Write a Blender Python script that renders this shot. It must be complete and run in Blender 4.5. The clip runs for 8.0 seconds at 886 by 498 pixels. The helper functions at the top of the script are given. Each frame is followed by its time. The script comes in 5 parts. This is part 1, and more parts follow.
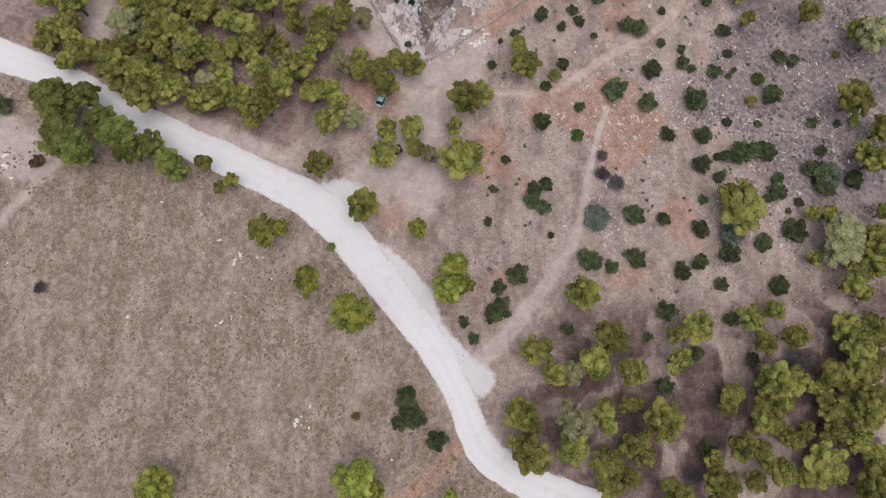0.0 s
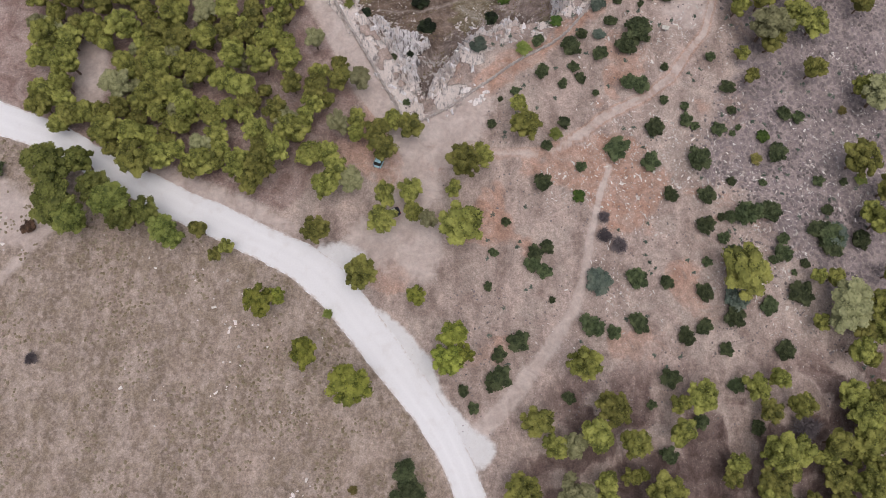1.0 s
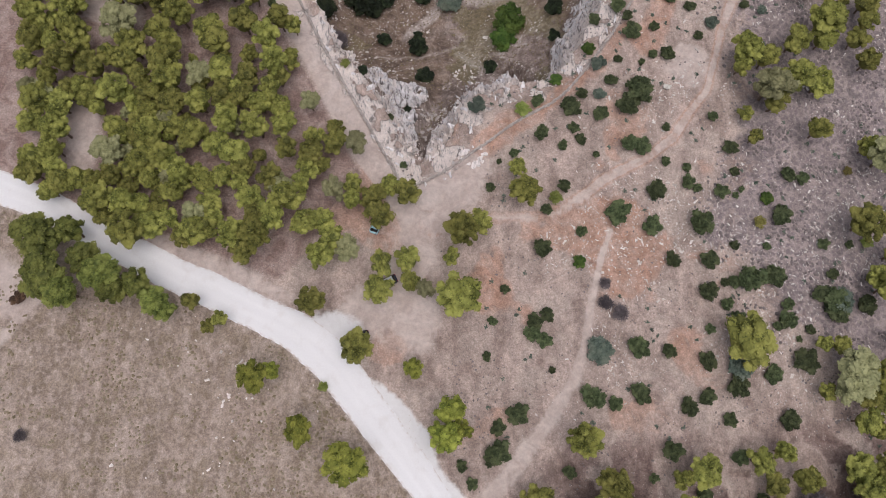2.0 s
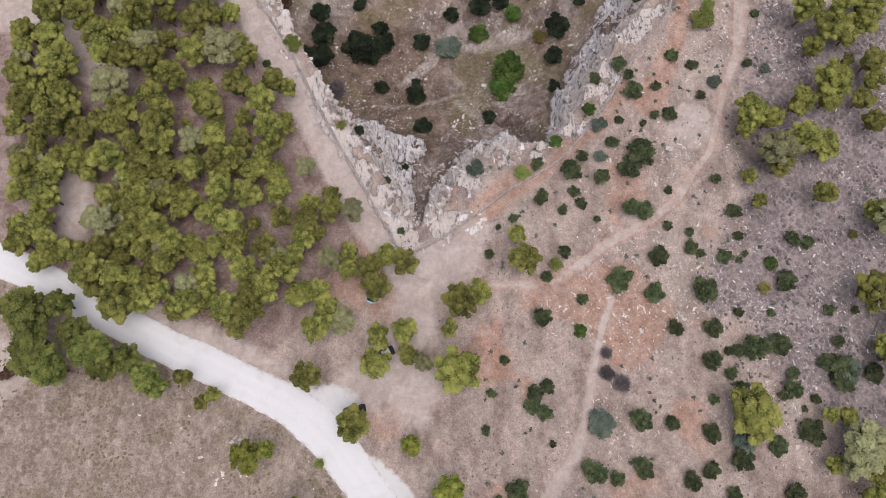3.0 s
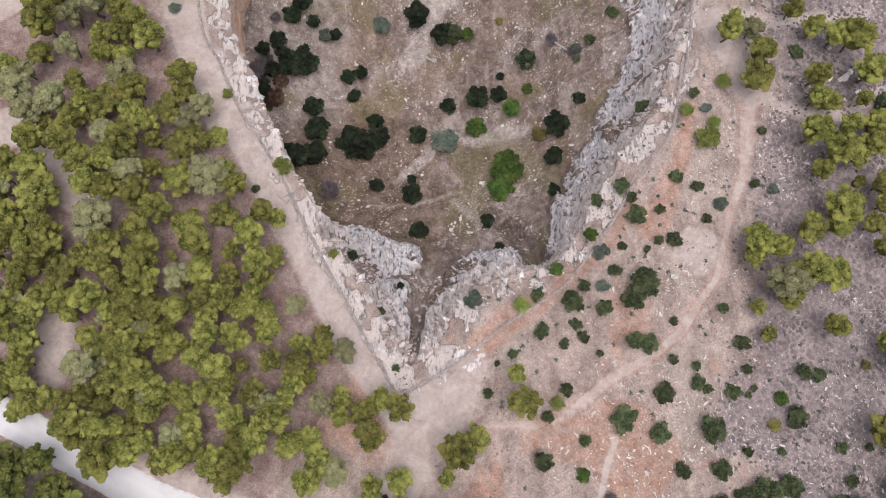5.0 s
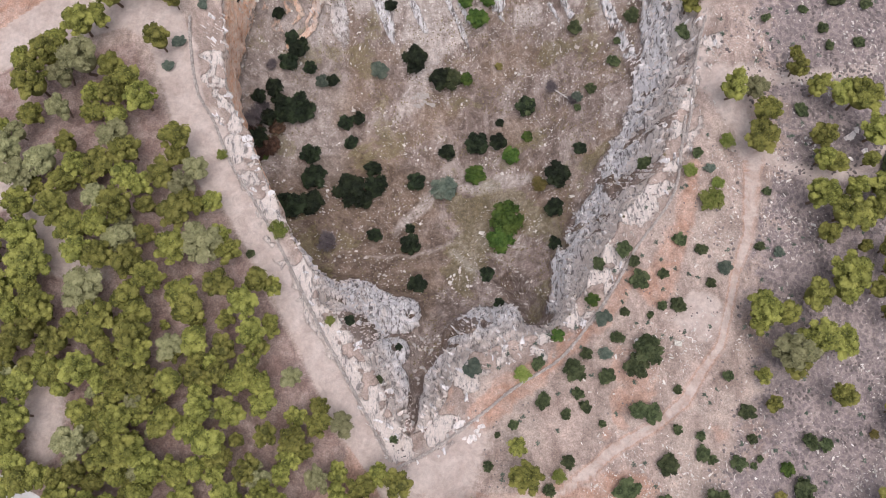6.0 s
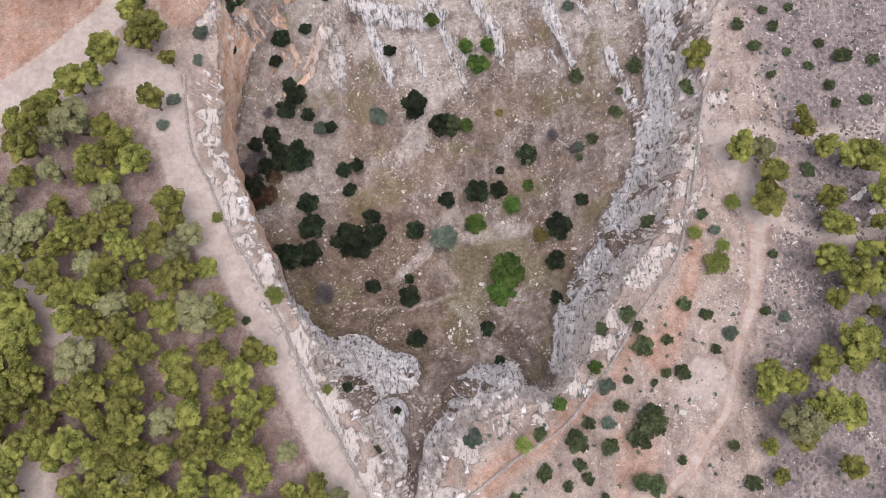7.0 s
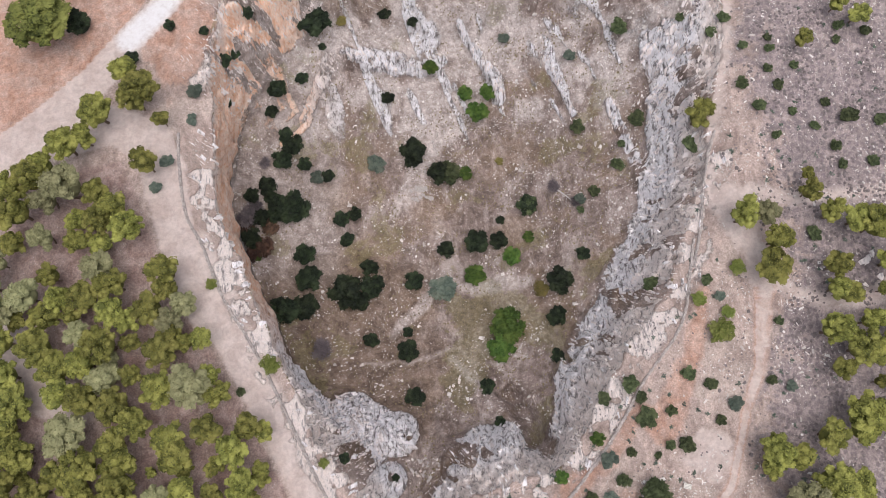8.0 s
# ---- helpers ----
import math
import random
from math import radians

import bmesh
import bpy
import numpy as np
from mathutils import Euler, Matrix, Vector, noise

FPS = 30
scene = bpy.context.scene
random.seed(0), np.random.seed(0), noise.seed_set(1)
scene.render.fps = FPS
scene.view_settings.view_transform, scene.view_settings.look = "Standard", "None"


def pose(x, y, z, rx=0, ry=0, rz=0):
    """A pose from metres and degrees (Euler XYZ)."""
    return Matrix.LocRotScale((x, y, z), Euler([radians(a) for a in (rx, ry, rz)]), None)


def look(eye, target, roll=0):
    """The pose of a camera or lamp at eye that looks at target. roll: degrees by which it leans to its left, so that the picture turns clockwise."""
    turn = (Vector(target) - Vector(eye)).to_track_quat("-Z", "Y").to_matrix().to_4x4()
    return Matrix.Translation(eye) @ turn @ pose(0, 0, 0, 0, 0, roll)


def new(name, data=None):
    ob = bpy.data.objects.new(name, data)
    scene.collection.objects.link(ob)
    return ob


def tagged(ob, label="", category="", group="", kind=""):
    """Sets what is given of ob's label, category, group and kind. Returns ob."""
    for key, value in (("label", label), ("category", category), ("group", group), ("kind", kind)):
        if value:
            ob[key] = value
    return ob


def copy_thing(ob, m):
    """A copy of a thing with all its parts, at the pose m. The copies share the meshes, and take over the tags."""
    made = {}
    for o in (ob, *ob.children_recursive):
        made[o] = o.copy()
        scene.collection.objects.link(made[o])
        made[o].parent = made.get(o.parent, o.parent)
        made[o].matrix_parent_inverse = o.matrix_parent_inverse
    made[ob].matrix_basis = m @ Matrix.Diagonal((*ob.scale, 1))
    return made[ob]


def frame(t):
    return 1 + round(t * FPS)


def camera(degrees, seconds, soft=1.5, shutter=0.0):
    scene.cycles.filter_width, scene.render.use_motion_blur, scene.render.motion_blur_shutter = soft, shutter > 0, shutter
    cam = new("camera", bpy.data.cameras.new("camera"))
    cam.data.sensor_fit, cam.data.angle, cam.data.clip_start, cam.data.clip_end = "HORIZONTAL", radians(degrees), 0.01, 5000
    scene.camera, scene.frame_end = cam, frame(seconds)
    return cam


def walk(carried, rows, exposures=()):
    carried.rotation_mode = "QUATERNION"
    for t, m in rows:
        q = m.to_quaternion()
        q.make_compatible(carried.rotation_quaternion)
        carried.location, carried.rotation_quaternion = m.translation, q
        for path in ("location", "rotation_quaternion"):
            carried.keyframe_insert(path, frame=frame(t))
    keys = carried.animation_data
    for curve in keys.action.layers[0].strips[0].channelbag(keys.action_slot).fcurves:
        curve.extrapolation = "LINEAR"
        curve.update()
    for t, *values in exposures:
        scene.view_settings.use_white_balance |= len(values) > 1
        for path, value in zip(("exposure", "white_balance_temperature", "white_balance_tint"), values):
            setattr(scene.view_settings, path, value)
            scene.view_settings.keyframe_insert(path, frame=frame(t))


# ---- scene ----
cam = camera(61.9, 8.0, soft=0.7)
METRES, EYE, TILT, LEAN, TURN = 100.0, 133.0, -77.7, 0.0, 0.0
ROWS = [
    (0.0, 0.0, 0.0, 0.0, -0.0, -0.0, 0.0),
    (0.5, 0.0023, 0.013, 0.0562, 0.06, 0.13, 0.03),
    (1.0, 0.0045, 0.0263, 0.1158, 0.11, 0.25, 0.08),
    (1.5, 0.0076, 0.0397, 0.1765, 0.15, 0.35, 0.12),
    (3.0, 0.0147, 0.0789, 0.3663, 0.19, 0.5, 0.3),
    (3.5, 0.0166, 0.0921, 0.4282, 0.18, 0.57, 0.37),
    (4.0, 0.019, 0.1059, 0.4896, 0.18, 0.64, 0.43),
    (4.5, 0.0209, 0.1192, 0.5508, 0.19, 0.73, 0.49),
    (6.0, 0.0243, 0.1595, 0.7338, 0.11, 0.92, 0.61),
    (6.5, 0.025, 0.1722, 0.7931, 0.11, 1.0, 0.64),
    (7.0, 0.0262, 0.1852, 0.8534, 0.11, 1.07, 0.67),
    (7.5, 0.0276, 0.1988, 0.9148, 0.09, 1.13, 0.68),
    (8.0, 0.0288, 0.213, 0.9766, 0.08, 1.18, 0.71),
]
walk(cam, [(t, pose(0, 0, EYE, TILT, LEAN, TURN) @ pose(METRES * x, METRES * y, METRES * z, 90 + pitch, roll, yaw)) for t, x, y, z, yaw, pitch, roll in ROWS],
     exposures=[(0.0, -0.33, 6500, 14), (1.5, -0.28, 6500, 14), (4.0, -0.02, 6500, 15), (8.0, 0.15, 6450, 14)])

# ---- sky and sun: an overcast day, the sun a broad glow almost overhead ----
SUN_HEIGHT, SUN_FROM = 80.0, 150.0
world = bpy.data.worlds.new("sky")
world.use_nodes = True
scene.world = world
wn = world.node_tree.nodes
sky = wn.new("ShaderNodeTexSky")
sky.sky_type, sky.sun_disc = "NISHITA", False
sky.sun_elevation, sky.sun_rotation = radians(SUN_HEIGHT), radians(SUN_FROM)
sky.air_density, sky.dust_density, sky.ozone_density = 1.0, 4.0, 1.0
veil = wn.new("ShaderNodeHueSaturation")
veil.inputs["Saturation"].default_value = 0.35
wn["Background"].inputs["Strength"].default_value = 0.15
world.node_tree.links.new(sky.outputs["Color"], veil.inputs["Color"])
world.node_tree.links.new(veil.outputs["Color"], wn["Background"].inputs["Color"])
sun = new("sun", bpy.data.lights.new("sun", "SUN"))
sun.data.energy, sun.data.angle, sun.data.color = 1.0, radians(50), (1.0, 0.925, 0.885)
a, e = radians(SUN_FROM), radians(SUN_HEIGHT)
sun.matrix_world = look((0, 0, 0), (-math.sin(a) * math.cos(e), -math.cos(a) * math.cos(e), -math.sin(e)))


# ---- materials ----
class Paint:
    """A procedural material under construction."""

    def __init__(self, name, rough=0.9, metal=0.0):
        self.m = bpy.data.materials.new(name)
        self.m.use_nodes = True
        self.t = self.m.node_tree
        self.b = self.t.nodes["Principled BSDF"]
        self.b.inputs["Roughness"].default_value, self.b.inputs["Metallic"].default_value = rough, metal
        self.b.inputs["Specular IOR Level"].default_value = 0.25

    def node(self, kind, **values):
        n = self.t.nodes.new(kind)
        for k, v in values.items():
            n.inputs[k.replace("_", " ")].default_value = v
        return n

    def wire(self, a, b):
        self.t.links.new(a, b)
        return self

    def put(self, socket, value):
        if isinstance(value, bpy.types.NodeSocket):
            self.t.links.new(value, socket)
        else:
            socket.default_value = (*value, 1) if isinstance(value, tuple) and len(value) == 3 and socket.type == "RGBA" else value

    def place(self, stretch=(1, 1, 1), turn=(0, 0, 0), local=False):
        src = self.node("ShaderNodeTexCoord").outputs["Object"] if local else self.node("ShaderNodeNewGeometry").outputs["Position"]
        n = self.node("ShaderNodeMapping")
        n.inputs["Scale"].default_value, n.inputs["Rotation"].default_value = stretch, turn
        self.wire(src, n.inputs["Vector"])
        return n.outputs["Vector"]

    def noise(self, scale, at=None, detail=4.0, rough=0.6, twist=0.0):
        n = self.node("ShaderNodeTexNoise", Scale=scale, Detail=detail, Roughness=rough, Distortion=twist)
        self.wire(at or self.place(), n.inputs["Vector"])
        return n.outputs["Fac"]

    def cells(self, scale, at=None, feature="F1", out="Distance"):
        n = self.node("ShaderNodeTexVoronoi", Scale=scale)
        n.feature = feature
        self.wire(at or self.place(), n.inputs["Vector"])
        return n.outputs[out]

    def step(self, value, lo, hi, a=0.0, b=1.0):
        n = self.node("ShaderNodeMapRange")
        n.interpolation_type = "SMOOTHSTEP"
        self.put(n.inputs[0], value)
        for i, v in enumerate((lo, hi, a, b)):
            n.inputs[i + 1].default_value = v
        return n.outputs[0]

    def sum(self, op, a, b):
        n = self.node("ShaderNodeMath")
        n.operation = op
        self.put(n.inputs[0], a), self.put(n.inputs[1], b)
        return n.outputs[0]

    def mix(self, fac, a, b, how="MIX"):
        n = self.node("ShaderNodeMix")
        n.data_type, n.blend_type = "RGBA", how
        self.put(n.inputs[0], fac), self.put(n.inputs[6], a), self.put(n.inputs[7], b)
        return n.outputs[2]

    def zone(self, name):
        n = self.node("ShaderNodeAttribute")
        n.attribute_name = name
        s = self.node("ShaderNodeSeparateColor")
        self.wire(n.outputs["Color"], s.inputs[0])
        return s.outputs

    def chance(self, island=False):
        return self.node("ShaderNodeNewGeometry").outputs["Random Per Island"] if island else self.node("ShaderNodeObjectInfo").outputs["Random"]

    def done(self, colour, relief=None, depth=0.1, strength=0.6):
        self.put(self.b.inputs["Base Color"], colour)
        if relief is not None:
            n = self.node("ShaderNodeBump", Strength=strength, Distance=depth)
            self.wire(relief, n.inputs["Height"]).wire(n.outputs["Normal"], self.b.inputs["Normal"])
        return self.m


def limestone(p, warm, orange):
    """Bedded, fractured limestone: bleached ribs, dark pitted seams, a pinkish or an orange stain. Gives the colour and the relief."""
    beds = p.place((1.5, 0.5, 0.6), (0.35, 0.2, 0.28))
    grain, seams = p.noise(0.9, beds, 7, 0.75, 0.4), p.noise(0.32, beds, 6, 0.7, 1.2)
    stone = p.mix(p.step(grain, 0.40, 0.52), (0.19, 0.175, 0.175), (0.90, 0.885, 0.91))
    stone = p.mix(p.step(seams, 0.54, 0.68, 0, 0.5), stone, (0.62, 0.52, 0.47))
    stone = p.mix(p.sum("MULTIPLY", warm, p.step(grain, 0.36, 0.52, 0.15, 0.8)), stone, (0.80, 0.69, 0.62))
    stone = p.mix(p.sum("MULTIPLY", orange, p.step(seams, 0.35, 0.55, 0.75, 0.95)), stone, p.mix(p.step(grain, 0.36, 0.6), (0.86, 0.50, 0.31), (0.93, 0.71, 0.57)))
    return stone, grain


def crag_paint(name, warm):
    p = Paint(name)
    colour, relief = limestone(p, warm, 0.0)
    colour = p.mix(p.step(p.chance(True), 0, 1, 0, 0.45), colour, (0.80, 0.76, 0.745))
    return p.done(colour, relief, 0.2, 0.8)


def ground_paint():
    p = Paint("ground")
    za, zb, zc, zd = p.zone("zone_a"), p.zone("zone_b"), p.zone("zone_c"), p.zone("zone_d")
    wide, mid, near = p.noise(0.07, detail=4, rough=0.65), p.noise(0.3, detail=5, rough=0.65, twist=0.6), p.noise(1.0, detail=6, rough=0.7)
    fine = p.noise(3.2, detail=5, rough=0.75)
    other = p.noise(0.16, p.place((1.6, 0.8, 1), (0, 0, 0.9)), 6, 0.72, 0.15)

    def mask(z, grain, lo=0.38, hi=0.62, much=0.5):
        return p.step(p.sum("ADD", z, p.sum("MULTIPLY", p.sum("SUBTRACT", grain, 0.5), much)), lo, hi)

    def tone(colour, grain, dark, light):
        """Colour made darker and lighter by a grain."""
        g = p.step(grain, 0.25, 0.75, dark, light)
        n = p.node("ShaderNodeCombineColor")
        for i in range(3):
            p.wire(g, n.inputs[i])
        return p.mix(1.0, colour, n.outputs[0], "MULTIPLY")

    soil = p.mix(p.step(mid, 0.3, 0.7), (0.29, 0.217, 0.188), (0.40, 0.322, 0.282))
    soil = p.mix(p.step(other, 0.4, 0.62), soil, (0.43, 0.34, 0.30))
    soil = p.mix(p.step(wide, 0.5, 0.62, 0, 0.7), soil, (0.46, 0.38, 0.335))
    clump = p.noise(0.75, p.place((1.25, 0.85, 1), (0, 0, 0.7)), 4, 0.6, 0.3)
    tuft = p.cells(0.95, p.place((1.0, 1.0, 1), (0, 0, 0.4)))
    tuft = p.step(p.sum("ADD", tuft, p.sum("MULTIPLY", p.sum("SUBTRACT", near, 0.5), 0.9)), 0.28, 0.62)
    straw = p.mix(p.step(clump, 0.36, 0.64), (0.41, 0.33, 0.285), (0.30, 0.238, 0.19))
    straw = p.mix(p.sum("MULTIPLY", p.step(tuft, 0, 1, 0.8, 0), p.step(other, 0.35, 0.6, 1, 0.3)), straw, (0.235, 0.182, 0.142))
    straw = p.mix(p.step(mid, 0.46, 0.64, 0, 0.55), straw, (0.26, 0.205, 0.145))
    grass = p.mix(p.step(other, 0.46, 0.68, 0, 0.6), straw, (0.42, 0.345, 0.305))
    grass = p.mix(p.step(wide, 0.48, 0.66, 0, 0.35), grass, (0.37, 0.285, 0.24))
    colour = p.mix(mask(za[2], mid), soil, grass)
    scrub = p.mix(p.sum('MULTIPLY', tuft, p.step(mid, 0.3, 0.6, 1, 0.45)), (0.195, 0.165, 0.175), (0.36, 0.30, 0.285))
    colour = p.mix(p.sum("MULTIPLY", mask(zb[1], mid, much=1.1), 0.85), colour, scrub)
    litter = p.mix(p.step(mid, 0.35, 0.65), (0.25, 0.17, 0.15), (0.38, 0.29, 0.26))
    # southern wood: needle litter, darkened further for shade between the pines
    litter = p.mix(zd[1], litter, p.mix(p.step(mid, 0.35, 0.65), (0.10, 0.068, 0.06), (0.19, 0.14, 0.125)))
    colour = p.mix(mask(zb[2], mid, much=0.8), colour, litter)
    red = p.mix(p.step(mid, 0.3, 0.7), (0.42, 0.225, 0.15), (0.47, 0.33, 0.27))
    colour = p.mix(p.sum("MULTIPLY", mask(zb[0], mid, much=1.0), 0.75), colour, red)
    bed = p.mix(p.step(mid, 0.35, 0.65), (0.16, 0.122, 0.104), (0.30, 0.238, 0.213))
    bed = p.mix(p.step(other, 0.47, 0.64, 0, 0.7), bed, (0.40, 0.345, 0.32))
    bed = p.mix(p.step(wide, 0.48, 0.62, 0, 0.45), bed, (0.25, 0.175, 0.115))
    bed = p.mix(p.step(near, 0.55, 0.7, 0, 0.6), bed, (0.50, 0.445, 0.42))
    # dark brown dry-grass tone with the western wall's shade painted in
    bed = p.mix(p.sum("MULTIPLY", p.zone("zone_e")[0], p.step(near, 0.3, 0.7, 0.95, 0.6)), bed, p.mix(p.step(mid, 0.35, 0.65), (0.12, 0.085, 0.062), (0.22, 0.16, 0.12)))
    bed = p.mix(p.sum("MULTIPLY", zd[0], p.step(zc[0], 0.05, 0.4, 0, 0.75)), bed, p.mix(p.step(mid, 0.35, 0.65), (0.38, 0.32, 0.29), (0.58, 0.52, 0.49)))
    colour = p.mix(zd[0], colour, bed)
    olive = p.mix(near, (0.11, 0.10, 0.04), (0.22, 0.195, 0.082))
    colour = p.mix(p.sum("MULTIPLY", mask(zc[1], near, much=1.4), 0.5), colour, olive)
    colour = tone(colour, other, 0.85, 1.18)
    colour = tone(colour, near, 0.79, 1.22)
    colour = tone(colour, fine, 0.66, 1.32)
    bare = tone(p.mix(p.step(mid, 0.3, 0.7), (0.49, 0.40, 0.36), (0.61, 0.525, 0.485)), near, 0.86, 1.14)
    colour = p.mix(p.sum("MULTIPLY", mask(za[1], mid, much=0.8, lo=0.12, hi=0.7), 0.95), colour, bare)
    white = p.mix(near, (0.66, 0.645, 0.64), (0.82, 0.815, 0.82))
    colour = p.mix(mask(zc[0], near, much=0.6, lo=0.25, hi=0.75), colour, white)
    pebble = p.sum("MULTIPLY", p.step(p.cells(2.3), 0.20, 0.13), p.step(mid, 0.47, 0.62))
    colour = p.mix(p.sum("MULTIPLY", pebble, p.sum("SUBTRACT", 0.85, p.sum("MULTIPLY", za[2], 0.75))), colour, (0.60, 0.545, 0.50))
    stone, grain = limestone(p, zd[2], zc[2])
    stone = tone(stone, fine, 0.85, 1.15)
    rocky = mask(za[0], near, much=0.7)
    colour = p.mix(rocky, colour, stone)
    relief = p.sum("ADD", p.sum("MULTIPLY", fine, 0.6), p.sum("MULTIPLY", rocky, p.sum("MULTIPLY", grain, 3.0)))
    relief = p.sum("ADD", relief, p.sum("MULTIPLY", near, 0.8))
    return p.done(colour, relief, 0.3, 0.9)


def road_paint():
    p = Paint("white_gravel")
    za = p.zone("lane")
    n, f = p.noise(0.35, detail=5), p.noise(3.5, detail=5, rough=0.7)
    c = p.mix(f, (0.70, 0.695, 0.705), (0.82, 0.82, 0.835))
    c = p.mix(p.step(n, 0.5, 0.72, 0, 0.45), c, (0.64, 0.61, 0.60))
    c = p.mix(p.sum("MULTIPLY", p.step(za[0], 0.8, 1.0), p.step(p.noise(1.2), 0.4, 0.62)), c, (0.55, 0.48, 0.44))
    c = p.mix(p.sum("MULTIPLY", za[1], 0.35), c, (0.86, 0.86, 0.87))
    return p.done(c, f, 0.05, 0.5)


def leaf_paint(name, dark, light, bright, translucent=0.0):
    p = Paint(name, 0.75)
    c = p.mix(p.chance(True), dark, light)
    c = p.mix(p.step(p.noise(1.1, p.place(local=True), 2), 0.42, 0.66, 0, 0.7), c, bright)
    hue = p.node("ShaderNodeHueSaturation")
    p.put(hue.inputs["Value"], p.step(p.chance(), 0.0, 1.0, 0.74, 1.26))
    p.put(hue.inputs["Hue"], p.step(p.chance(), 0.0, 1.0, 0.500, 0.520))
    p.put(hue.inputs["Color"], c)
    return p.done(hue.outputs["Color"])


def stone_paint(name, a, b, stain):
    p = Paint(name)
    c = p.mix(p.chance(True), a, b)
    c = p.mix(p.step(p.noise(0.8), 0.45, 0.7, 0, 0.7), c, stain)
    f = p.noise(4.0, detail=5, rough=0.7)
    c = p.mix(p.step(f, 0.5, 0.3, 0, 0.55), c, (0.2, 0.18, 0.17))
    return p.done(c, f, 0.08, 0.7)


def plain_paint(name, colour, rough=0.5, metal=0.0, worn=0.12, scale=3.0):
    p = Paint(name, rough, metal)
    f = p.noise(scale, p.place(local=True))
    return p.done(p.mix(p.sum("MULTIPLY", f, worn * 2), colour, tuple(0.6 * v for v in colour)), f, 0.005, 0.2)


GROUND, GRAVEL = ground_paint(), road_paint()
PINE = leaf_paint("pine_needles", (0.060, 0.064, 0.014), (0.228, 0.222, 0.054), (0.385, 0.362, 0.104))
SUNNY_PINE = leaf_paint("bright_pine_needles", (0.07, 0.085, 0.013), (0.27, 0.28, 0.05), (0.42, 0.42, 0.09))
PALE_PINE = leaf_paint("dusty_pine_needles", (0.17, 0.17, 0.085), (0.28, 0.27, 0.14), (0.36, 0.345, 0.19))
BROAD = leaf_paint("deep_green_needles", (0.04, 0.052, 0.011), (0.18, 0.195, 0.046), (0.30, 0.31, 0.085))
# holm oak green taken near black: the sinkhole's shade is in the colour
OAK = leaf_paint("shaded_holm_oak_leaves", (0.006, 0.010, 0.006), (0.021, 0.031, 0.016), (0.044, 0.06, 0.028))
DARK = leaf_paint("lentisk_leaves", (0.026, 0.036, 0.015), (0.08, 0.10, 0.044), (0.14, 0.16, 0.075))
GREY = leaf_paint("grey_green_leaves", (0.06, 0.085, 0.065), (0.11, 0.14, 0.11), (0.17, 0.19, 0.15))
LIME = leaf_paint("yellow_green_leaves", (0.12, 0.15, 0.03), (0.22, 0.25, 0.06), (0.30, 0.31, 0.10))
GREEN = leaf_paint("fresh_green_leaves", (0.03, 0.06, 0.012), (0.08, 0.13, 0.025), (0.13, 0.18, 0.04))
STRAW = leaf_paint("ochre_leaves", (0.14, 0.12, 0.035), (0.24, 0.20, 0.07), (0.30, 0.24, 0.09))
RUST = leaf_paint("withered_leaves", (0.035, 0.020, 0.016), (0.095, 0.05, 0.038), (0.16, 0.085, 0.06))
TWIG = leaf_paint("dry_twigs", (0.09, 0.075, 0.085), (0.15, 0.13, 0.14), (0.20, 0.175, 0.175))
CUSHION = leaf_paint("grey_cushion_scrub", (0.17, 0.14, 0.14), (0.28, 0.24, 0.24), (0.35, 0.305, 0.295))
DRY = leaf_paint("dry_grass", (0.22, 0.175, 0.11), (0.34, 0.28, 0.20), (0.40, 0.34, 0.25))
PIT_STRAW = leaf_paint("brown_dry_grass", (0.10, 0.075, 0.045), (0.20, 0.15, 0.095), (0.27, 0.21, 0.125))
BARK = plain_paint("bark", (0.17, 0.12, 0.09), 0.95, worn=0.4, scale=6)
RIM_ROCK, CLIFF_ROCK = crag_paint("rim_limestone", 0.75), crag_paint("cliff_limestone", 0.15)
SLAB = stone_paint("grey_slab", (0.30, 0.27, 0.255), (0.45, 0.42, 0.40), (0.38, 0.33, 0.30))
RUBBLE = stone_paint("rubble", (0.46, 0.42, 0.39), (0.84, 0.81, 0.78), (0.56, 0.46, 0.40))
MASONRY = stone_paint("wall_stone", (0.34, 0.30, 0.28), (0.56, 0.51, 0.48), (0.42, 0.36, 0.33))


# ---- shape of the land ----
def hash2(ix, iy, seed):
    n = (ix.astype(np.int64) * 374761393 + iy.astype(np.int64) * 668265263 + seed * 982451653) & 0x7FFFFFFF
    n = ((n ^ (n >> 13)) * 1274126177) & 0x7FFFFFFF
    return ((n ^ (n >> 16)) & 0xFFFF) / 65535.0


def vnoise(x, y, seed=0):
    """Smooth value noise in -1 .. 1, one cell a unit."""
    x, y = np.asarray(x, float), np.asarray(y, float)
    ix, iy = np.floor(x), np.floor(y)
    fx, fy = x - ix, y - iy
    fx, fy = fx * fx * (3 - 2 * fx), fy * fy * (3 - 2 * fy)
    a, b = hash2(ix, iy, seed), hash2(ix + 1, iy, seed)
    c, d = hash2(ix, iy + 1, seed), hash2(ix + 1, iy + 1, seed)
    return 2 * ((a * (1 - fx) + b * fx) * (1 - fy) + (c * (1 - fx) + d * fx) * fy) - 1


def fbm(x, y, seed=0, octaves=4):
    total, amp = 0.0, 0.5
    for o in range(octaves):
        total = total + amp * vnoise(x * 2**o + 17.3 * o, y * 2**o - 9.1 * o, seed + o)
        amp *= 0.5
    return total


def smooth(a, b, v):
    u = np.clip((v - a) / (b - a), 0, 1)
    return u * u * (3 - 2 * u)


def softmax0(v, w=3.0):
    return 0.5 * (v + np.sqrt(v * v + w * w))


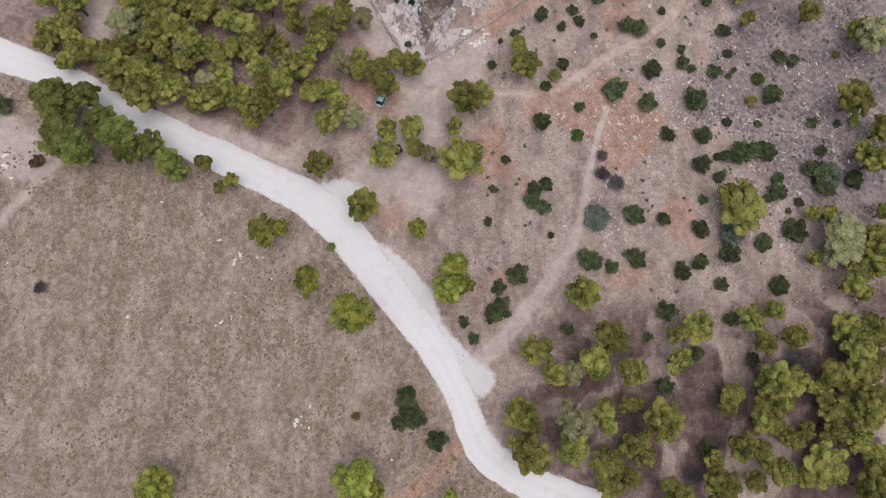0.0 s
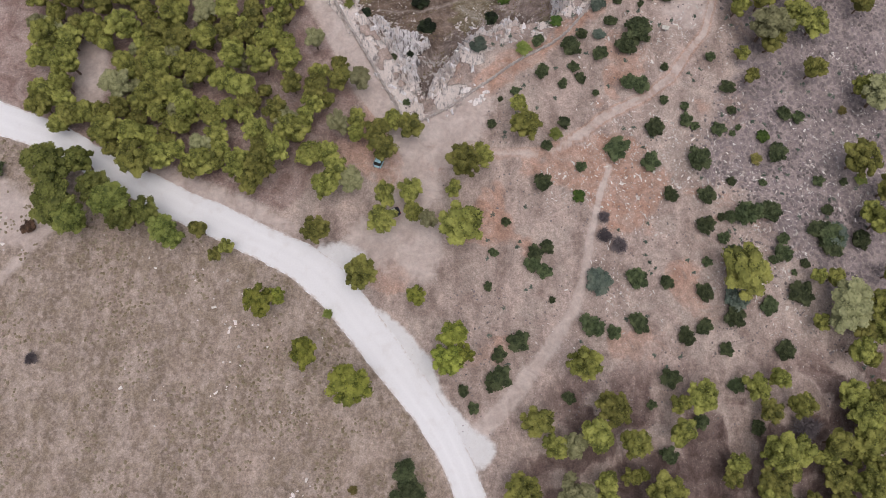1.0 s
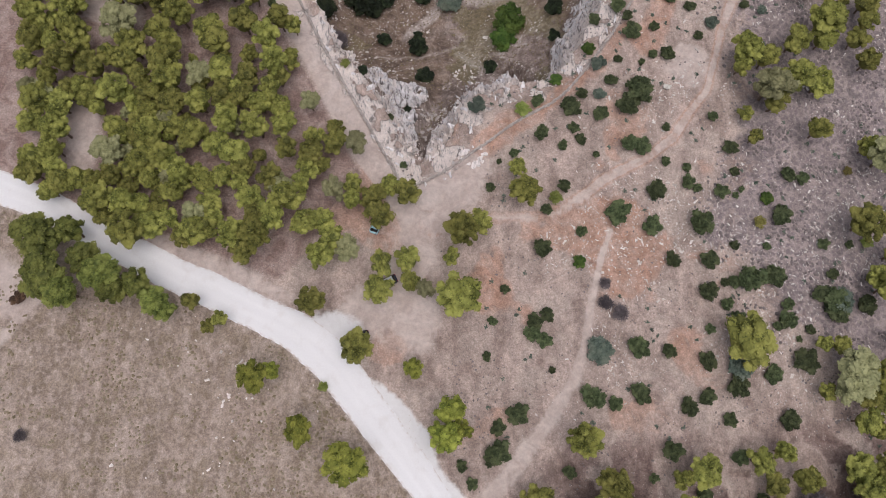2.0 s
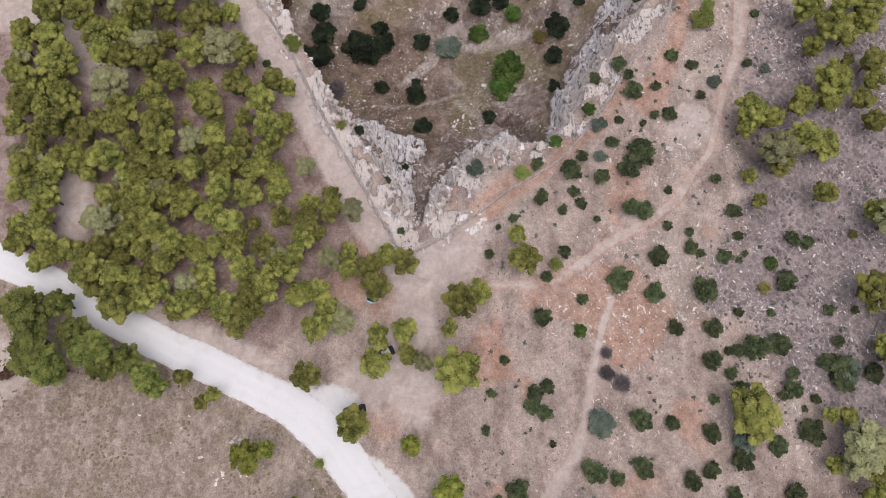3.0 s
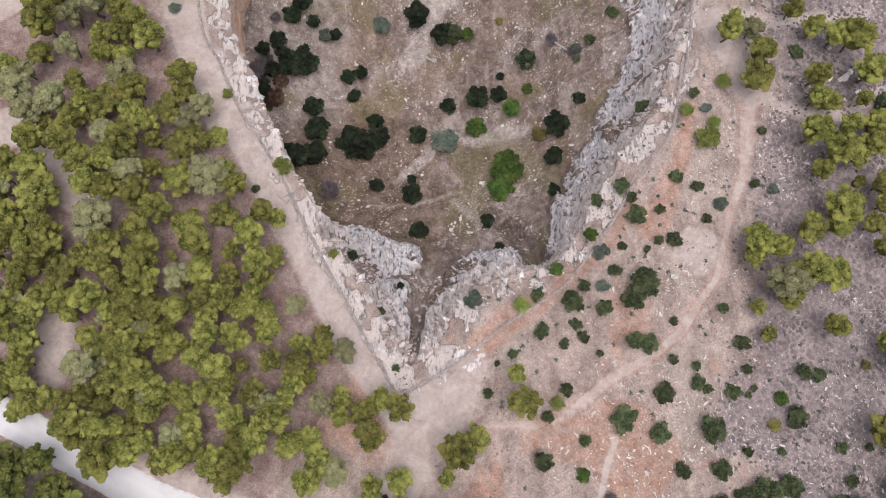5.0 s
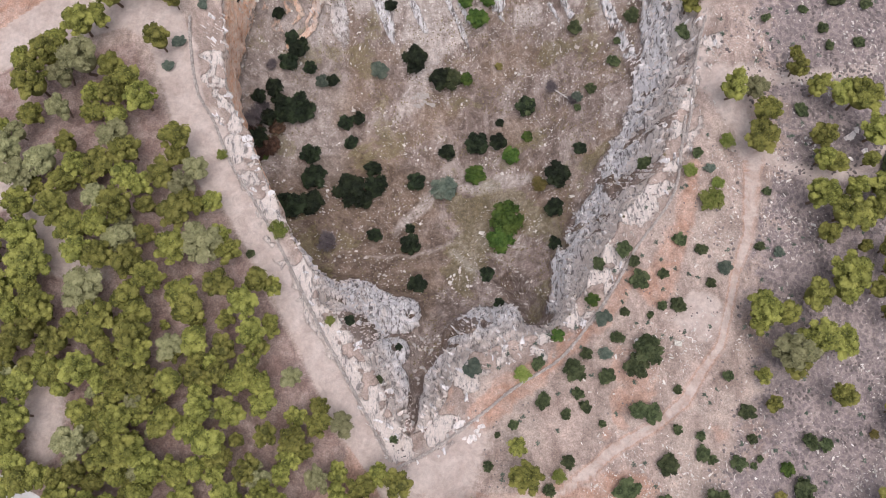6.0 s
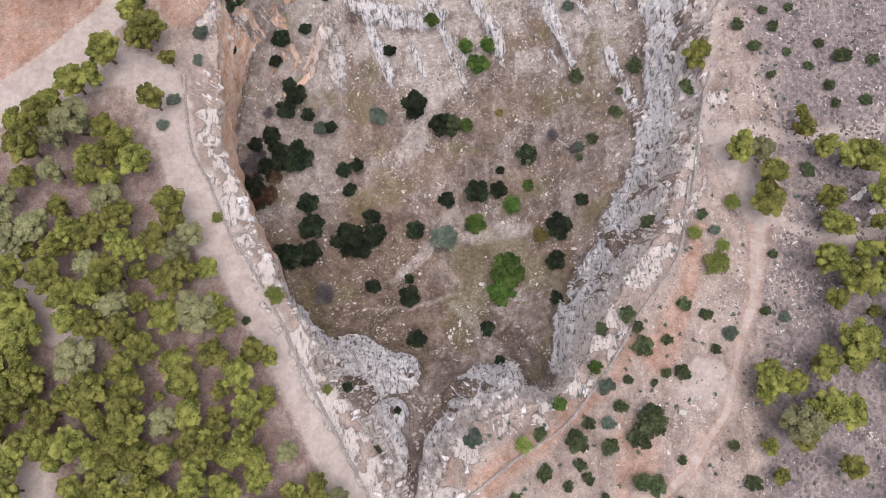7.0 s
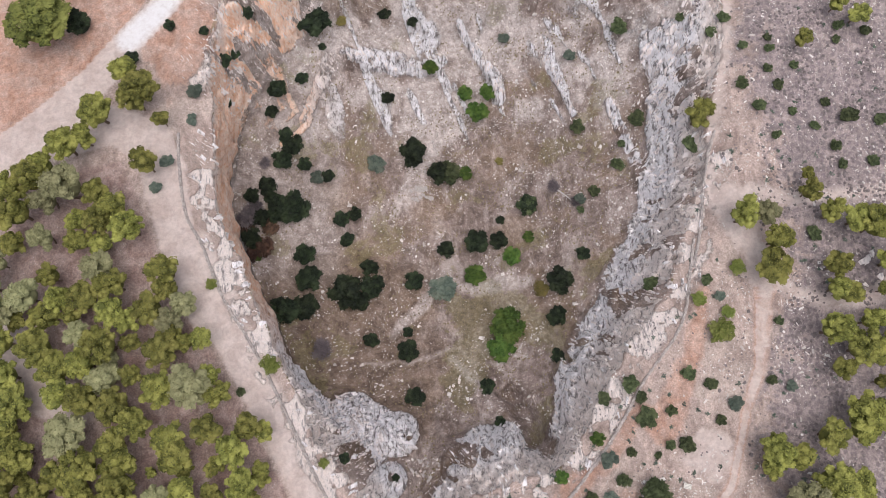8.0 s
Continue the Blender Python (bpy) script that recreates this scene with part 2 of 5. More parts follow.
def near_line(x, y, line):
    """Distance to a polyline, and the third value of its vertices carried along it."""
    x, y = np.asarray(x, float), np.asarray(y, float)
    best, carried = np.full(x.shape, 1e9), np.zeros(x.shape)
    for (ax, ay, av), (bx, by, bv) in zip(line[:-1], line[1:]):
        ex, ey = bx - ax, by - ay
        u = np.clip(((x - ax) * ex + (y - ay) * ey) / (ex * ex + ey * ey + 1e-9), 0, 1)
        d = np.hypot(x - ax - u * ex, y - ay - u * ey)
        hit = d < best
        best, carried = np.where(hit, d, best), np.where(hit, av + u * (bv - av), carried)
    return best, carried


def within(x, y, line):
    x, y = np.asarray(x, float), np.asarray(y, float)
    odd = np.zeros(x.shape, bool)
    for (ax, ay, *_), (bx, by, *_) in zip(line, line[1:] + line[:1]):
        cross = (ay > y) != (by > y)
        odd ^= cross & (x < (bx - ax) * (y - ay) / (by - ay + 1e-12) + ax)
    return odd


# rim of the sinkhole: x, y, run of the wall in plan from rim to foot (less than nothing where it overhangs), width of its skin
RIM = [
    (-4.8, 71.8, 7, 7), (-8.0, 77.0, 6, 6), (-10.3, 82.5, 5.5, 6), (-13.2, 88.0, 5.5, 6), (-17.0, 92.9, 5, 6),
    (-20.6, 97.6, 5, 7), (-23.2, 103.7, 3, 9), (-26.9, 109.9, -0.5, 10), (-30.0, 116.3, -2, 10), (-33.1, 122.8, -2.5, 10),
    (-36.0, 129.4, -3, 10), (-38.6, 135.6, -3.5, 10), (-40.9, 142.7, -4.5, 10), (-42.4, 149.0, -5, 10), (-43.1, 156.1, -4.5, 10),
    (-43.4, 164.5, -1.5, 10), (-45.5, 172.0, 2.5, 10), (-45.1, 179.8, 8, 12), (-43.4, 187.5, 12, 14), (-36, 212, 26, 26),
    (-12, 226, 34, 34), (20, 229, 34, 34), (46, 219, 28, 28), (61.3, 186.3, 18, 18), (60.0, 172.7, 12, 12),
    (56.4, 159.7, 9, 10), (54.4, 148.2, 7, 9), (50.6, 138.0, 9, 10), (48.6, 131.0, 11, 11), (45.2, 123.4, 10, 10),
    (40.0, 117.0, 9, 10), (34.6, 109.6, 8, 9), (30.0, 101.6, 5.5, 8), (26.0, 94.5, 4, 7), (22.5, 91.3, 5, 6),
    (17.4, 91.0, 6, 6), (11.5, 89.0, 7, 7), (6.6, 87.2, 6, 6), (2.6, 81.5, 6, 6), (-0.1, 74.0, 7, 7),
]


# limestone bands standing out of the slopes, and clefts cut into them: x, y, width
BANDS = [
    [(-29.8, 174.2, 2.0), (-26.2, 181.4, 2.6), (-23.8, 186.2, 3.4), (-16.6, 188.0, 4.8), (-8.2, 188.0, 4.8), (0.2, 187.4, 3.7), (3.2, 189.2, 2.5)],
    [(7.4, 195.8, 1.9), (12.2, 189.2, 2.5), (16.4, 183.2, 3.1), (17.6, 178.4, 2.3)],
    [(26.6, 186.8, 1.4), (30.8, 179.0, 1.7), (33.8, 171.2, 1.6)],
    [(41.0, 171.8, 1.9), (44.6, 162.2, 2.2), (47.6, 152.6, 2.4), (47.0, 143.0, 2.0)],
    [(49.4, 170.0, 2.4), (51.2, 159.8, 2.5), (50.6, 148.4, 2.4)],
    [(-46.0, 168.2, 3.9), (-41.8, 179.0, 4.6), (-37.0, 188.6, 4.7), (-32.2, 195.2, 4.2)],
    [(54.8, 187.4, 3.9), (56.0, 177.8, 4.3), (55.4, 167.6, 3.3)],
    [(-27.4, 178.4, 1.4), (-29.7, 171.8, 1.4), (-35.8, 166.4, 1.4)],
]
CUTS = [
    [(-4.2, 73.8, 1.2), (-3.6, 82.2, 1.3), (-2.6, 90.2, 1.5), (-0.6, 97.2, 2.0), (0.6, 104.8, 2.4)],
    [(17.5, 106.2, 2.1), (20.5, 101.4, 2.5), (22.8, 96.5, 2.8), (23.6, 92.5, 2.0)],
]
# the two buttresses below the southern corner: x, y, reach, height over the slope
BUTTRESSES = [(-14.5, 98.5, 8.0, 4.0), (-7.5, 98.5, 5.5, 3.5), (-17.5, 102.5, 6.0, 4.0), (-8.5, 89.5, 4.0, 2.5), (11.5, 94.0, 7.0, 7.0), (6.0, 93.5, 4.5, 4.0), (15.5, 97.0, 4.5, 4.5)]


def lie(x, y):
    """The hillside as it would be without the sinkhole."""
    u, v = np.clip(np.asarray(x, float), -130, 130) / 100, np.clip(np.asarray(y, float), -60, 250) / 100
    return -2.56 + -9.62 * u + -2.74 * v + -1.59 * u * u + 6.13 * u * v + 1.54 * v * v


def bottom(x, y):
    """The bowl of the sinkhole's floor, rising into a gully in the south, with the buttresses on it."""
    u, v = np.clip(x, -50, 56) / 50, (np.clip(y, 104, 205) - 145) / 50
    z = (-48.55 + 6.21 * u + 0.27 * v + 29.81 * u**2 - 2.71 * u * v + 17.25 * v**2 + 0.91 * u**3 + 8.39 * u**2 * v - 8.77 * u * v**2
         - 2.71 * v**3 - 12.9 * u**4 + 0.17 * v**4)
    z = z + 0.95 * (softmax0(104 - y, 3) - 0.4) + 1.2 * fbm(x / 14, y / 14, 41)
    for bx, by, reach, tall in BUTTRESSES:
        r = np.hypot(x - bx, y - by) + 1.6 * fbm(x / 4, y / 6, 43, 3)
        z = z + tall * smooth(reach, reach * 0.45, r)
    return z


def rim_at(x, y):
    """Distance inwards from the rim, the way inwards, and the wall's run and skin there."""
    x, y = np.asarray(x, float), np.asarray(y, float)
    best = np.full(x.shape, 1e9)
    vx, vy, run, skin = np.zeros(x.shape), np.zeros(x.shape), np.zeros(x.shape), np.ones(x.shape)
    for (ax, ay, ar, aw), (bx, by, br, bw) in zip(RIM, RIM[1:] + RIM[:1]):
        ex, ey = bx - ax, by - ay
        u = np.clip(((x - ax) * ex + (y - ay) * ey) / (ex * ex + ey * ey), 0, 1)
        qx, qy = x - ax - u * ex, y - ay - u * ey
        d = np.hypot(qx, qy)
        hit = d < best
        best, vx, vy = np.where(hit, d, best), np.where(hit, qx, vx), np.where(hit, qy, vy)
        run, skin = np.where(hit, ar + u * (br - ar), run), np.where(hit, aw + u * (bw - aw), skin)
    return np.where(within(x, y, RIM), best, -best), vx / (best + 1e-6), vy / (best + 1e-6), run, skin


def shape(x, y, fine=True):
    """Places of the land's surface, and how far down a wall each lies: 0 on the rim, 1 at the foot."""
    x, y = np.asarray(x, float), np.asarray(y, float)
    g = lie(x, y)
    wx, wy = x + 1.3 * fbm(x / 8, y / 8, 5), y + 1.3 * fbm(x / 8, y / 8, 11)
    if fine:
        wx, wy = wx + 1.0 * fbm(x / 2.4, y / 2.4, 21, 2), wy + 1.0 * fbm(x / 2.4, y / 2.4, 31, 2)
    d, nx, ny, run, skin = rim_at(wx, wy)
    g = g - 1.7 * smooth(-6, 0, d)
    t = np.clip(d / skin, 0, 1)
    slide = (run - skin) * np.where(d < skin, t, smooth(skin + 26, skin, d)) * (d > 0)
    px, py = x + nx * slide, y + ny * slide
    floor = bottom(px, py)
    sheer = smooth(7, 2, run)
    ledge = 0.10 * fbm((x + 0.3 * y) / 2.2, y / 7, 51, 3) + 0.12 * fbm(x / 6, y / 6, 61, 3)
    q = np.clip(t + (ledge + 0.045 * np.sin(t * 19 + 5 * fbm(x / 9, y / 9, 71))) * smooth(0, 0.2, t) * smooth(1, 0.75, t), 0, 1)
    q = (1 - sheer) * (q + 0.55 * q * (1 - q) * smooth(20, 9, run)) + sheer * q
    z = g + (floor - g) * q
    crag = smooth(0.0, 0.06, t) * smooth(1.0, 0.8, t)
    heap = np.zeros(x.shape)
    for bx, by, reach, tall in BUTTRESSES:
        heap = np.maximum(heap, smooth(reach * 1.05, reach * 0.7, np.hypot(px - bx, py - by)))
    crag = np.maximum(crag * smooth(24, 14, run), heap * (d > 0))
    bump = fbm((x + 0.3 * y) / 2.0, y / 5.0, 75, 3)
    for band in BANDS:
        b, w = near_line(px, py, band)
        up = smooth(w * 0.75, w * 0.3, b)
        z = z + (1.3 + 2.0 * bump) * np.minimum(w / 3, 1) * up * (d > -1)
        crag = np.maximum(crag, 0.7 * up)
    for cut, deep in zip(CUTS, (2.5, 6.0)):
        b, w = near_line(px + 1.2 * fbm(x / 3, y / 3, 73), py, cut)
        gap = smooth(w * 1.7, 0, b) * smooth(0, 4, d)
        z, crag = z - deep * gap, crag * (1 - 0.8 * gap)
    if fine:
        # upright fins and pits, running down the dip of the beds
        a, c = x + 0.28 * y, y - 0.28 * x
        ribs = np.abs(vnoise(a / 1.5, c / 5.0, 76)) + 0.55 * np.abs(vnoise(a / 0.75 + 7, c / 2.4, 77)) + 0.3 * np.abs(vnoise(a / 0.5, c / 0.9, 78))
        pits = np.clip(np.abs(vnoise(x / 1.9, y / 1.9, 79) + 0.6 * vnoise(x / 0.8, y / 0.8, 80)) - 0.1, 0, 1)
        crack = smooth(0.22, 0.0, np.abs(vnoise(a / 2.3 + 3, c / 5.5, 83))) + 0.7 * smooth(0.14, 0.0, np.abs(vnoise(a / 3.5, c / 1.6 + 5, 84)))
        rough = crag * ((1 - 0.5 * sheer) * (2.4 * (0.75 - ribs) + 1.1 * pits - 0.2 - 1.5 * crack))
        z = z + rough
        out = crag * sheer * (0.55 - ribs) * 0.9
        px, py = px + nx * out, py + ny * out
        z = z + 0.12 * fbm(x / 1.7, y / 1.7, 91, 2)
    return px, py, z + 0.25 * fbm(x / 16, y / 16, 81), t, crag


def height(x, y, fine=True):
    return shape(x, y, fine)[2]


def ground(x, y, fine=True):
    """Places of the ground's surface: the western wall leans out over the floor."""
    return shape(x, y, fine)[:3]


# ---- ways over the land: x, y, width ----
ROAD = [(-93.9, 71.3, 7.1), (-86.8, 68.0, 6.9), (-75.3, 63.9, 6.3), (-63.8, 57.5, 6.1), (-55.8, 53.5, 6.1), (-48.3, 49.7, 6.5), (-41.0, 46.7, 6.6), (-33.6, 43.1, 6.9), (-26.3, 39.6, 7.4), (-19.6, 33.9, 7.7), (-14.1, 27.1, 7.4), (-9.8, 21.6, 7.1), (-5.3, 15.9, 6.5), (-0.9, 9.7, 6.0), (2.5, 3.6, 5.6), (4.9, -2.3, 5.7), (7.8, -7.7, 6.5), (13.4, -11.6, 6.5), (21.7, -15.1, 6.4), (33.8, -20.0, 6.6)]
TRAIL_EAST = [(-1.2, 60.4, 6.3), (5.1, 61.9, 4.2), (11.3, 61.4, 2.7), (21.9, 62.4, 2.4), (28.5, 66.6, 3.3), (33.0, 70.3, 3.3), (40.9, 74.1, 2.9), (46.7, 78.6, 3.2), (50.4, 84.1, 3.0), (54.2, 88.7, 2.6), (56.4, 95.6, 2.6), (58.7, 103.8, 2.9), (61.5, 109.8, 3.2), (62.9, 119.5, 4.3), (64.0, 125.6, 5.2), (63.5, 131.9, 5.3)]
TRAIL_NORTH = [(63.1, 126.9, 5.2), (62.4, 131.3, 4.7), (59.4, 141.3, 8.3), (54.6, 143.6, 4.7), (54.7, 151.6, 3.1), (57.7, 162.1, 2.7), (60.0, 176.5, 2.8), (62.0, 187.6, 2.6)]
TRAIL_MID = [(3.2, 4.6, 4.2), (6.8, 8.7, 3.1), (12.2, 14.0, 2.8), (19.9, 23.6, 2.4), (24.5, 30.3, 2.0), (27.0, 37.1, 1.6), (29.0, 46.3, 1.4), (31.1, 54.6, 1.3), (33.0, 59.4, 1.2)]
TRAIL_RIM = [(-6.9, 64.5, 5.3), (-13.8, 74.0, 5.3), (-19.4, 84.9, 5.7), (-25.1, 96.3, 5.8), (-32.3, 109.2, 6.1), (-38.5, 120.3, 6.8), (-45.0, 133.0, 7.6)]
TRAIL_RIM_NORTH = [(-40.9, 120.3, 6.2), (-45.7, 128.9, 6.3), (-49.1, 139.0, 6.9), (-51.5, 148.2, 8.3), (-54.9, 155.3, 8.5), (-62.6, 159.1, 7.5), (-72.4, 155.7, 7.6)]
DIRT_ROAD = [(-92.5, 146.6, 9.3), (-84.4, 152.3, 9.1), (-76.3, 159.4, 8.3), (-68.1, 167.8, 7.2), (-60.9, 177.7, 6.5), (-54.4, 185.3, 5.8), (-50.3, 193.1, 5.3)]
CLEARING = [(-17.0, 37.8, 5.2), (-13.2, 42.5, 10.4), (-7.2, 42.0, 14.0), (-5.3, 53.3, 10.0), (-6.4, 58.3, 8.0), (-2.3, 62.5, 12.5), (2.5, 67.0, 10.5), (7.4, 74.1, 5.3)]
SHOULDER = [(-56.0, 58.0, 2.0), (-44.0, 52.6, 3.5), (-36.0, 49.2, 3.5), (-28.0, 45.6, 2.5)]
TRAIL_FIELD = [(-9.2, -16.6, 3.1), (-2.4, -12.0, 3.1), (2.1, -7.2, 3.1), (4.1, -5.3, 3.1)]
FIELD_EDGE = [(-86.4, 28.6, 1.7), (-81.2, 33.5, 1.4), (-76.2, 40.8, 1.4), (-72.3, 45.9, 1.4)]
WOOD_GAP = [(-87.0, 118.1, 8.1), (-80.5, 120.6, 6.7), (-73.7, 111.8, 5.1), (-68.6, 105.8, 6.2), (-62.9, 104.5, 4.9)]
WOOD_GAP_SOUTH = [(-69.3, 81.7, 4.8), (-68.5, 75.1, 5.3), (-68.4, 70.9, 3.5)]
RED = [(8.5, 76.2, 6.4), (14.0, 80.6, 6.5), (20.6, 85.1, 5.5), (32.1, 94.2, 4.5), (38.1, 102.4, 4.2), (42.5, 99.0, 7.0), (49.0, 112.0, 4.9), (51.6, 124.3, 3.8)]
VERGES = [
    [(-22.5, 41.2, 3.0), (-19.5, 39.8, 6.0), (-16.8, 37.6, 5.0)],
    [(-12.5, 30.5, 1.5), (-8.2, 25.6, 4.5), (-4.6, 20.4, 5.2), (-1.6, 14.8, 3.6), (2.4, 10.0, 3.6), (6.4, 6.0, 4.4)],
]
APRONS = [(-19.5, 40.0, 6.0), (-16.5, 38.5, 4.0), (6.5, 5.0, 4.5)]
BANK = [(-100, 50, 12), (-86, 50, 12), (-78, 46, 8)]
TRAIL_SLOPE = [(64.7, 126.9, 3.4), (70.9, 123.3, 2.4), (76.7, 122.1, 3.2), (83.8, 122.8, 3.5), (90.9, 127.3, 3.1)]
TRAIL_FORK = [(59.6, 143.6, 3.6), (69.5, 142.4, 3.2), (79.6, 142.9, 2.8), (89.6, 144.0, 2.6)]
# pale ledges and gravel on the sinkhole floor
LEDGES = [
    [(-16.8, 113.6, 0.7), (-10.6, 114.2, 1.1), (-5.2, 114.8, 1.1), (0.2, 115.4, 1.1), (4.4, 117.8, 1.6), (8.0, 116.0, 1.4), (11.0, 113.6, 1.1), (16.4, 114.2, 1.1), (19.4, 118.4, 1.1), (23.6, 119.6, 1.1), (26.6, 120.8, 0.8)],
    [(5.0, 135.2, 2.0), (10.4, 132.2, 4.2), (17.0, 133.4, 4.7), (23.6, 133.4, 2.8)],
    [(-10.3, 120.8, 1.4), (-6.6, 125.0, 3.7), (-2.2, 129.2, 3.1), (0.8, 134.6, 2.3)],
    [(4.4, 114.8, 2.7), (8.6, 110.6, 3.2), (12.2, 107.6, 1.8)],
    [(-9.4, 152.6, 2.6), (-5.2, 159.2, 6.5), (-3.4, 164.6, 4.4), (0.8, 171.2, 7.4), (5.6, 175.4, 8.7), (3.8, 181.4, 5.7)],
    [(14.6, 177.2, 0.6), (20.0, 177.2, 0.7), (25.4, 176.6, 0.7), (29.0, 176.0, 0.6)],
]

# outlines of the dry field, the pine wood, the red field and the eastern scrub
FIELD = [(x, y) for x, y, _ in ROAD] + [(40, -300), (-400, -300), (-400, 75)]
WOOD = [(-90, 72), (-55, 56), (-30, 48), (-22, 58), (-10, 62), (-20, 82), (-34, 106), (-50, 132), (-60, 152), (-95, 146), (-200, 140), (-200, 90)]
WOOD_LOW = [(14, 8), (24, 22), (40, 20), (58, 22), (75, 24), (120, 30), (150, -60), (25, -60), (26, -16), (12, -8)]
RED_FIELD = [(-300, 152), (-88, 153), (-77, 163), (-68, 172), (-56, 190), (-50, 240), (-300, 240)]
SCRUB = [(52, 60), (60, 75), (62, 92), (62, 104), (70, 130), (68, 150), (64, 170), (68, 235), (260, 235), (260, 20), (80, 30), (66, 44)]


def soft_in(x, y, outline, edge=4.0):
    ring = [(px, py, 0) for px, py in outline]
    d, _ = near_line(x, y, ring + ring[:1])
    return smooth(-edge, edge, np.where(within(x, y, ring), d, -d))


def along(x, y, way, edge=1.2):
    d, w = near_line(x, y, way)
    return smooth(edge, -edge, d - w / 2)


def spread(lo, hi, near_lo, near_hi, fine, mid, far):
    """Grid lines: fine between near_lo and near_hi, mid up to lo and hi, then wider and wider to the horizon."""
    inner = np.arange(near_lo, near_hi + 1e-6, fine)
    left, right = np.arange(lo, near_lo - mid / 2, mid), np.arange(near_hi + mid, hi + 1e-6, mid)
    steps = np.cumsum(mid * 1.35 ** np.arange(1, far))
    return np.concatenate([left[0] - steps[::-1], left, inner, right, right[-1] + steps])


def fill(name, verts, faces, material, smooth_shade=False):
    """A mesh object from arrays of places and of corner numbers, all faces with one number of corners."""
    verts, faces = np.asarray(verts, np.float32), np.asarray(faces, np.int32)
    me = bpy.data.meshes.new(name)
    me.vertices.add(len(verts)), me.loops.add(faces.size), me.polygons.add(len(faces))
    me.vertices.foreach_set("co", verts.ravel())
    me.loops.foreach_set("vertex_index", faces.ravel())
    me.polygons.foreach_set("loop_start", np.arange(0, faces.size, faces.shape[1], dtype=np.int32))
    me.polygons.foreach_set("use_smooth", np.full(len(faces), smooth_shade))
    me.update(calc_edges=True)
    me.materials.append(material)
    return me


def lattice(nx, ny):
    i = np.arange(ny - 1)[:, None] * nx + np.arange(nx - 1)[None]
    return np.stack([i, i + 1, i + nx + 1, i + nx], -1).reshape(-1, 4)


def paint_zone(me, name, r, g, b):
    layer = me.attributes.new(name, "FLOAT_COLOR", "POINT")
    layer.data.foreach_set("color", np.stack([r, g, b, np.ones_like(r)], -1).astype(np.float32).ravel())


def build_ground():
    xs, ys = spread(-112, 118, -50, 62, 0.27, 1.2, 24), spread(-44, 240, 66, 200, 0.27, 1.2, 24)
    gx, gy = np.meshgrid(xs, ys)
    u, v = gx.ravel(), gy.ravel()
    x, y, z, down, crag = shape(u, v)
    road = along(x, y, ROAD, 1.0)
    z = z - 0.2 * road
    me = fill("ground", np.stack([x, y, z], -1), lattice(len(xs), len(ys)), GROUND, True)
    d, _, _, run, _ = rim_at(u, v)
    inside = d > 0
    veins = fbm((x + 0.45 * y) / 3.2, y / 15, 101, 3)
    outcrop = smooth(0.12, 0.42, veins + 0.35 * fbm(x / 9, y / 9, 111)) * smooth(160, 175, y) * inside
    strip = smooth(-6.5, -2.5, d + 1.5 * fbm(x / 3, y / 3, 104)) * (d < 0.6) * np.maximum(smooth(14, 11, run) * smooth(165, 150, y), smooth(8, 4, x) * smooth(120, 100, y)) * np.maximum(smooth(172, 163, y), x > 0)
    strip = strip * smooth(-0.45, 0.3, fbm(x / 2.6, y / 2.6, 107))
    pocket = smooth(0.05, 0.3, fbm(x / 5, y / 5, 105) + 0.3 * fbm(x / 1.5, y / 1.5, 106)) * smooth(3, 6, run)
    rock = np.maximum.reduce([crag * (1 - 0.85 * pocket), strip * 0.95, 0.6 * outcrop])
    ways = np.maximum.reduce([along(x, y, w) for w in (TRAIL_RIM, TRAIL_RIM_NORTH, DIRT_ROAD)] + [0.95 * along(x, y, w, 1.5) for w in (TRAIL_MID, FIELD_EDGE)] + [0.6 * along(x, y, TRAIL_EAST, 1.5)] + [0.75 * along(x, y, w, 2.0) for w in (TRAIL_SLOPE, TRAIL_FORK)] + [0.9 * along(x, y, TRAIL_NORTH, 2.6)])
    wide = np.maximum.reduce([along(x, y, w, 3.0) for w in (CLEARING, WOOD_GAP, WOOD_GAP_SOUTH, BANK)] + [0.75 * along(x, y, SHOULDER, 1.6)])
    wide = np.maximum(wide, 0.9 * smooth(6.5, 2.0, np.hypot((x - 51) / 1.2, y - 95) + 2.5 * fbm(x / 4, y / 4, 171)))
    bare = np.maximum(ways, wide) * (1 - inside)
    grass = soft_in(x, y, FIELD)
    red = np.maximum.reduce([0.8 * along(x, y, RED, 3.0), soft_in(x, y, RED_FIELD, 2.0), along(x, y, TRAIL_FIELD, 1.5)])
    red = np.maximum(red, 0.75 * along(x, y, TRAIL_EAST, 1.5))
    red = np.maximum(red, 0.75 * (d < 2) * smooth(17, 6, np.hypot((x + 50) * 1.3, y - 176) + 4 * fbm(x / 6, y / 6, 133)))
    red = np.maximum(red, 0.7 * smooth(60, 20, np.hypot((x - 20) / 1.2, y - 55)) * smooth(-0.1, 0.3, fbm(x / 12, y / 12, 131)))
    scrub = soft_in(x, y, SCRUB, 20)
    # low: patches of southern wood floor, also where its shade is painted
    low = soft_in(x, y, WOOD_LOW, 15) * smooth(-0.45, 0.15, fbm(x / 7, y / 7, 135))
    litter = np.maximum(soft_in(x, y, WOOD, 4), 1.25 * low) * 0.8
    apron = 0.5 * along(x, y, [(a, b, c + 0.5) for a, b, c in ROAD], 0.9)
    for ax, ay, ar in APRONS:
        apron = np.maximum(apron, 0.85 * smooth(ar, ar * 0.2, np.hypot(x - ax, y - ay) + 2 * fbm(x / 3, y / 3, 155)))
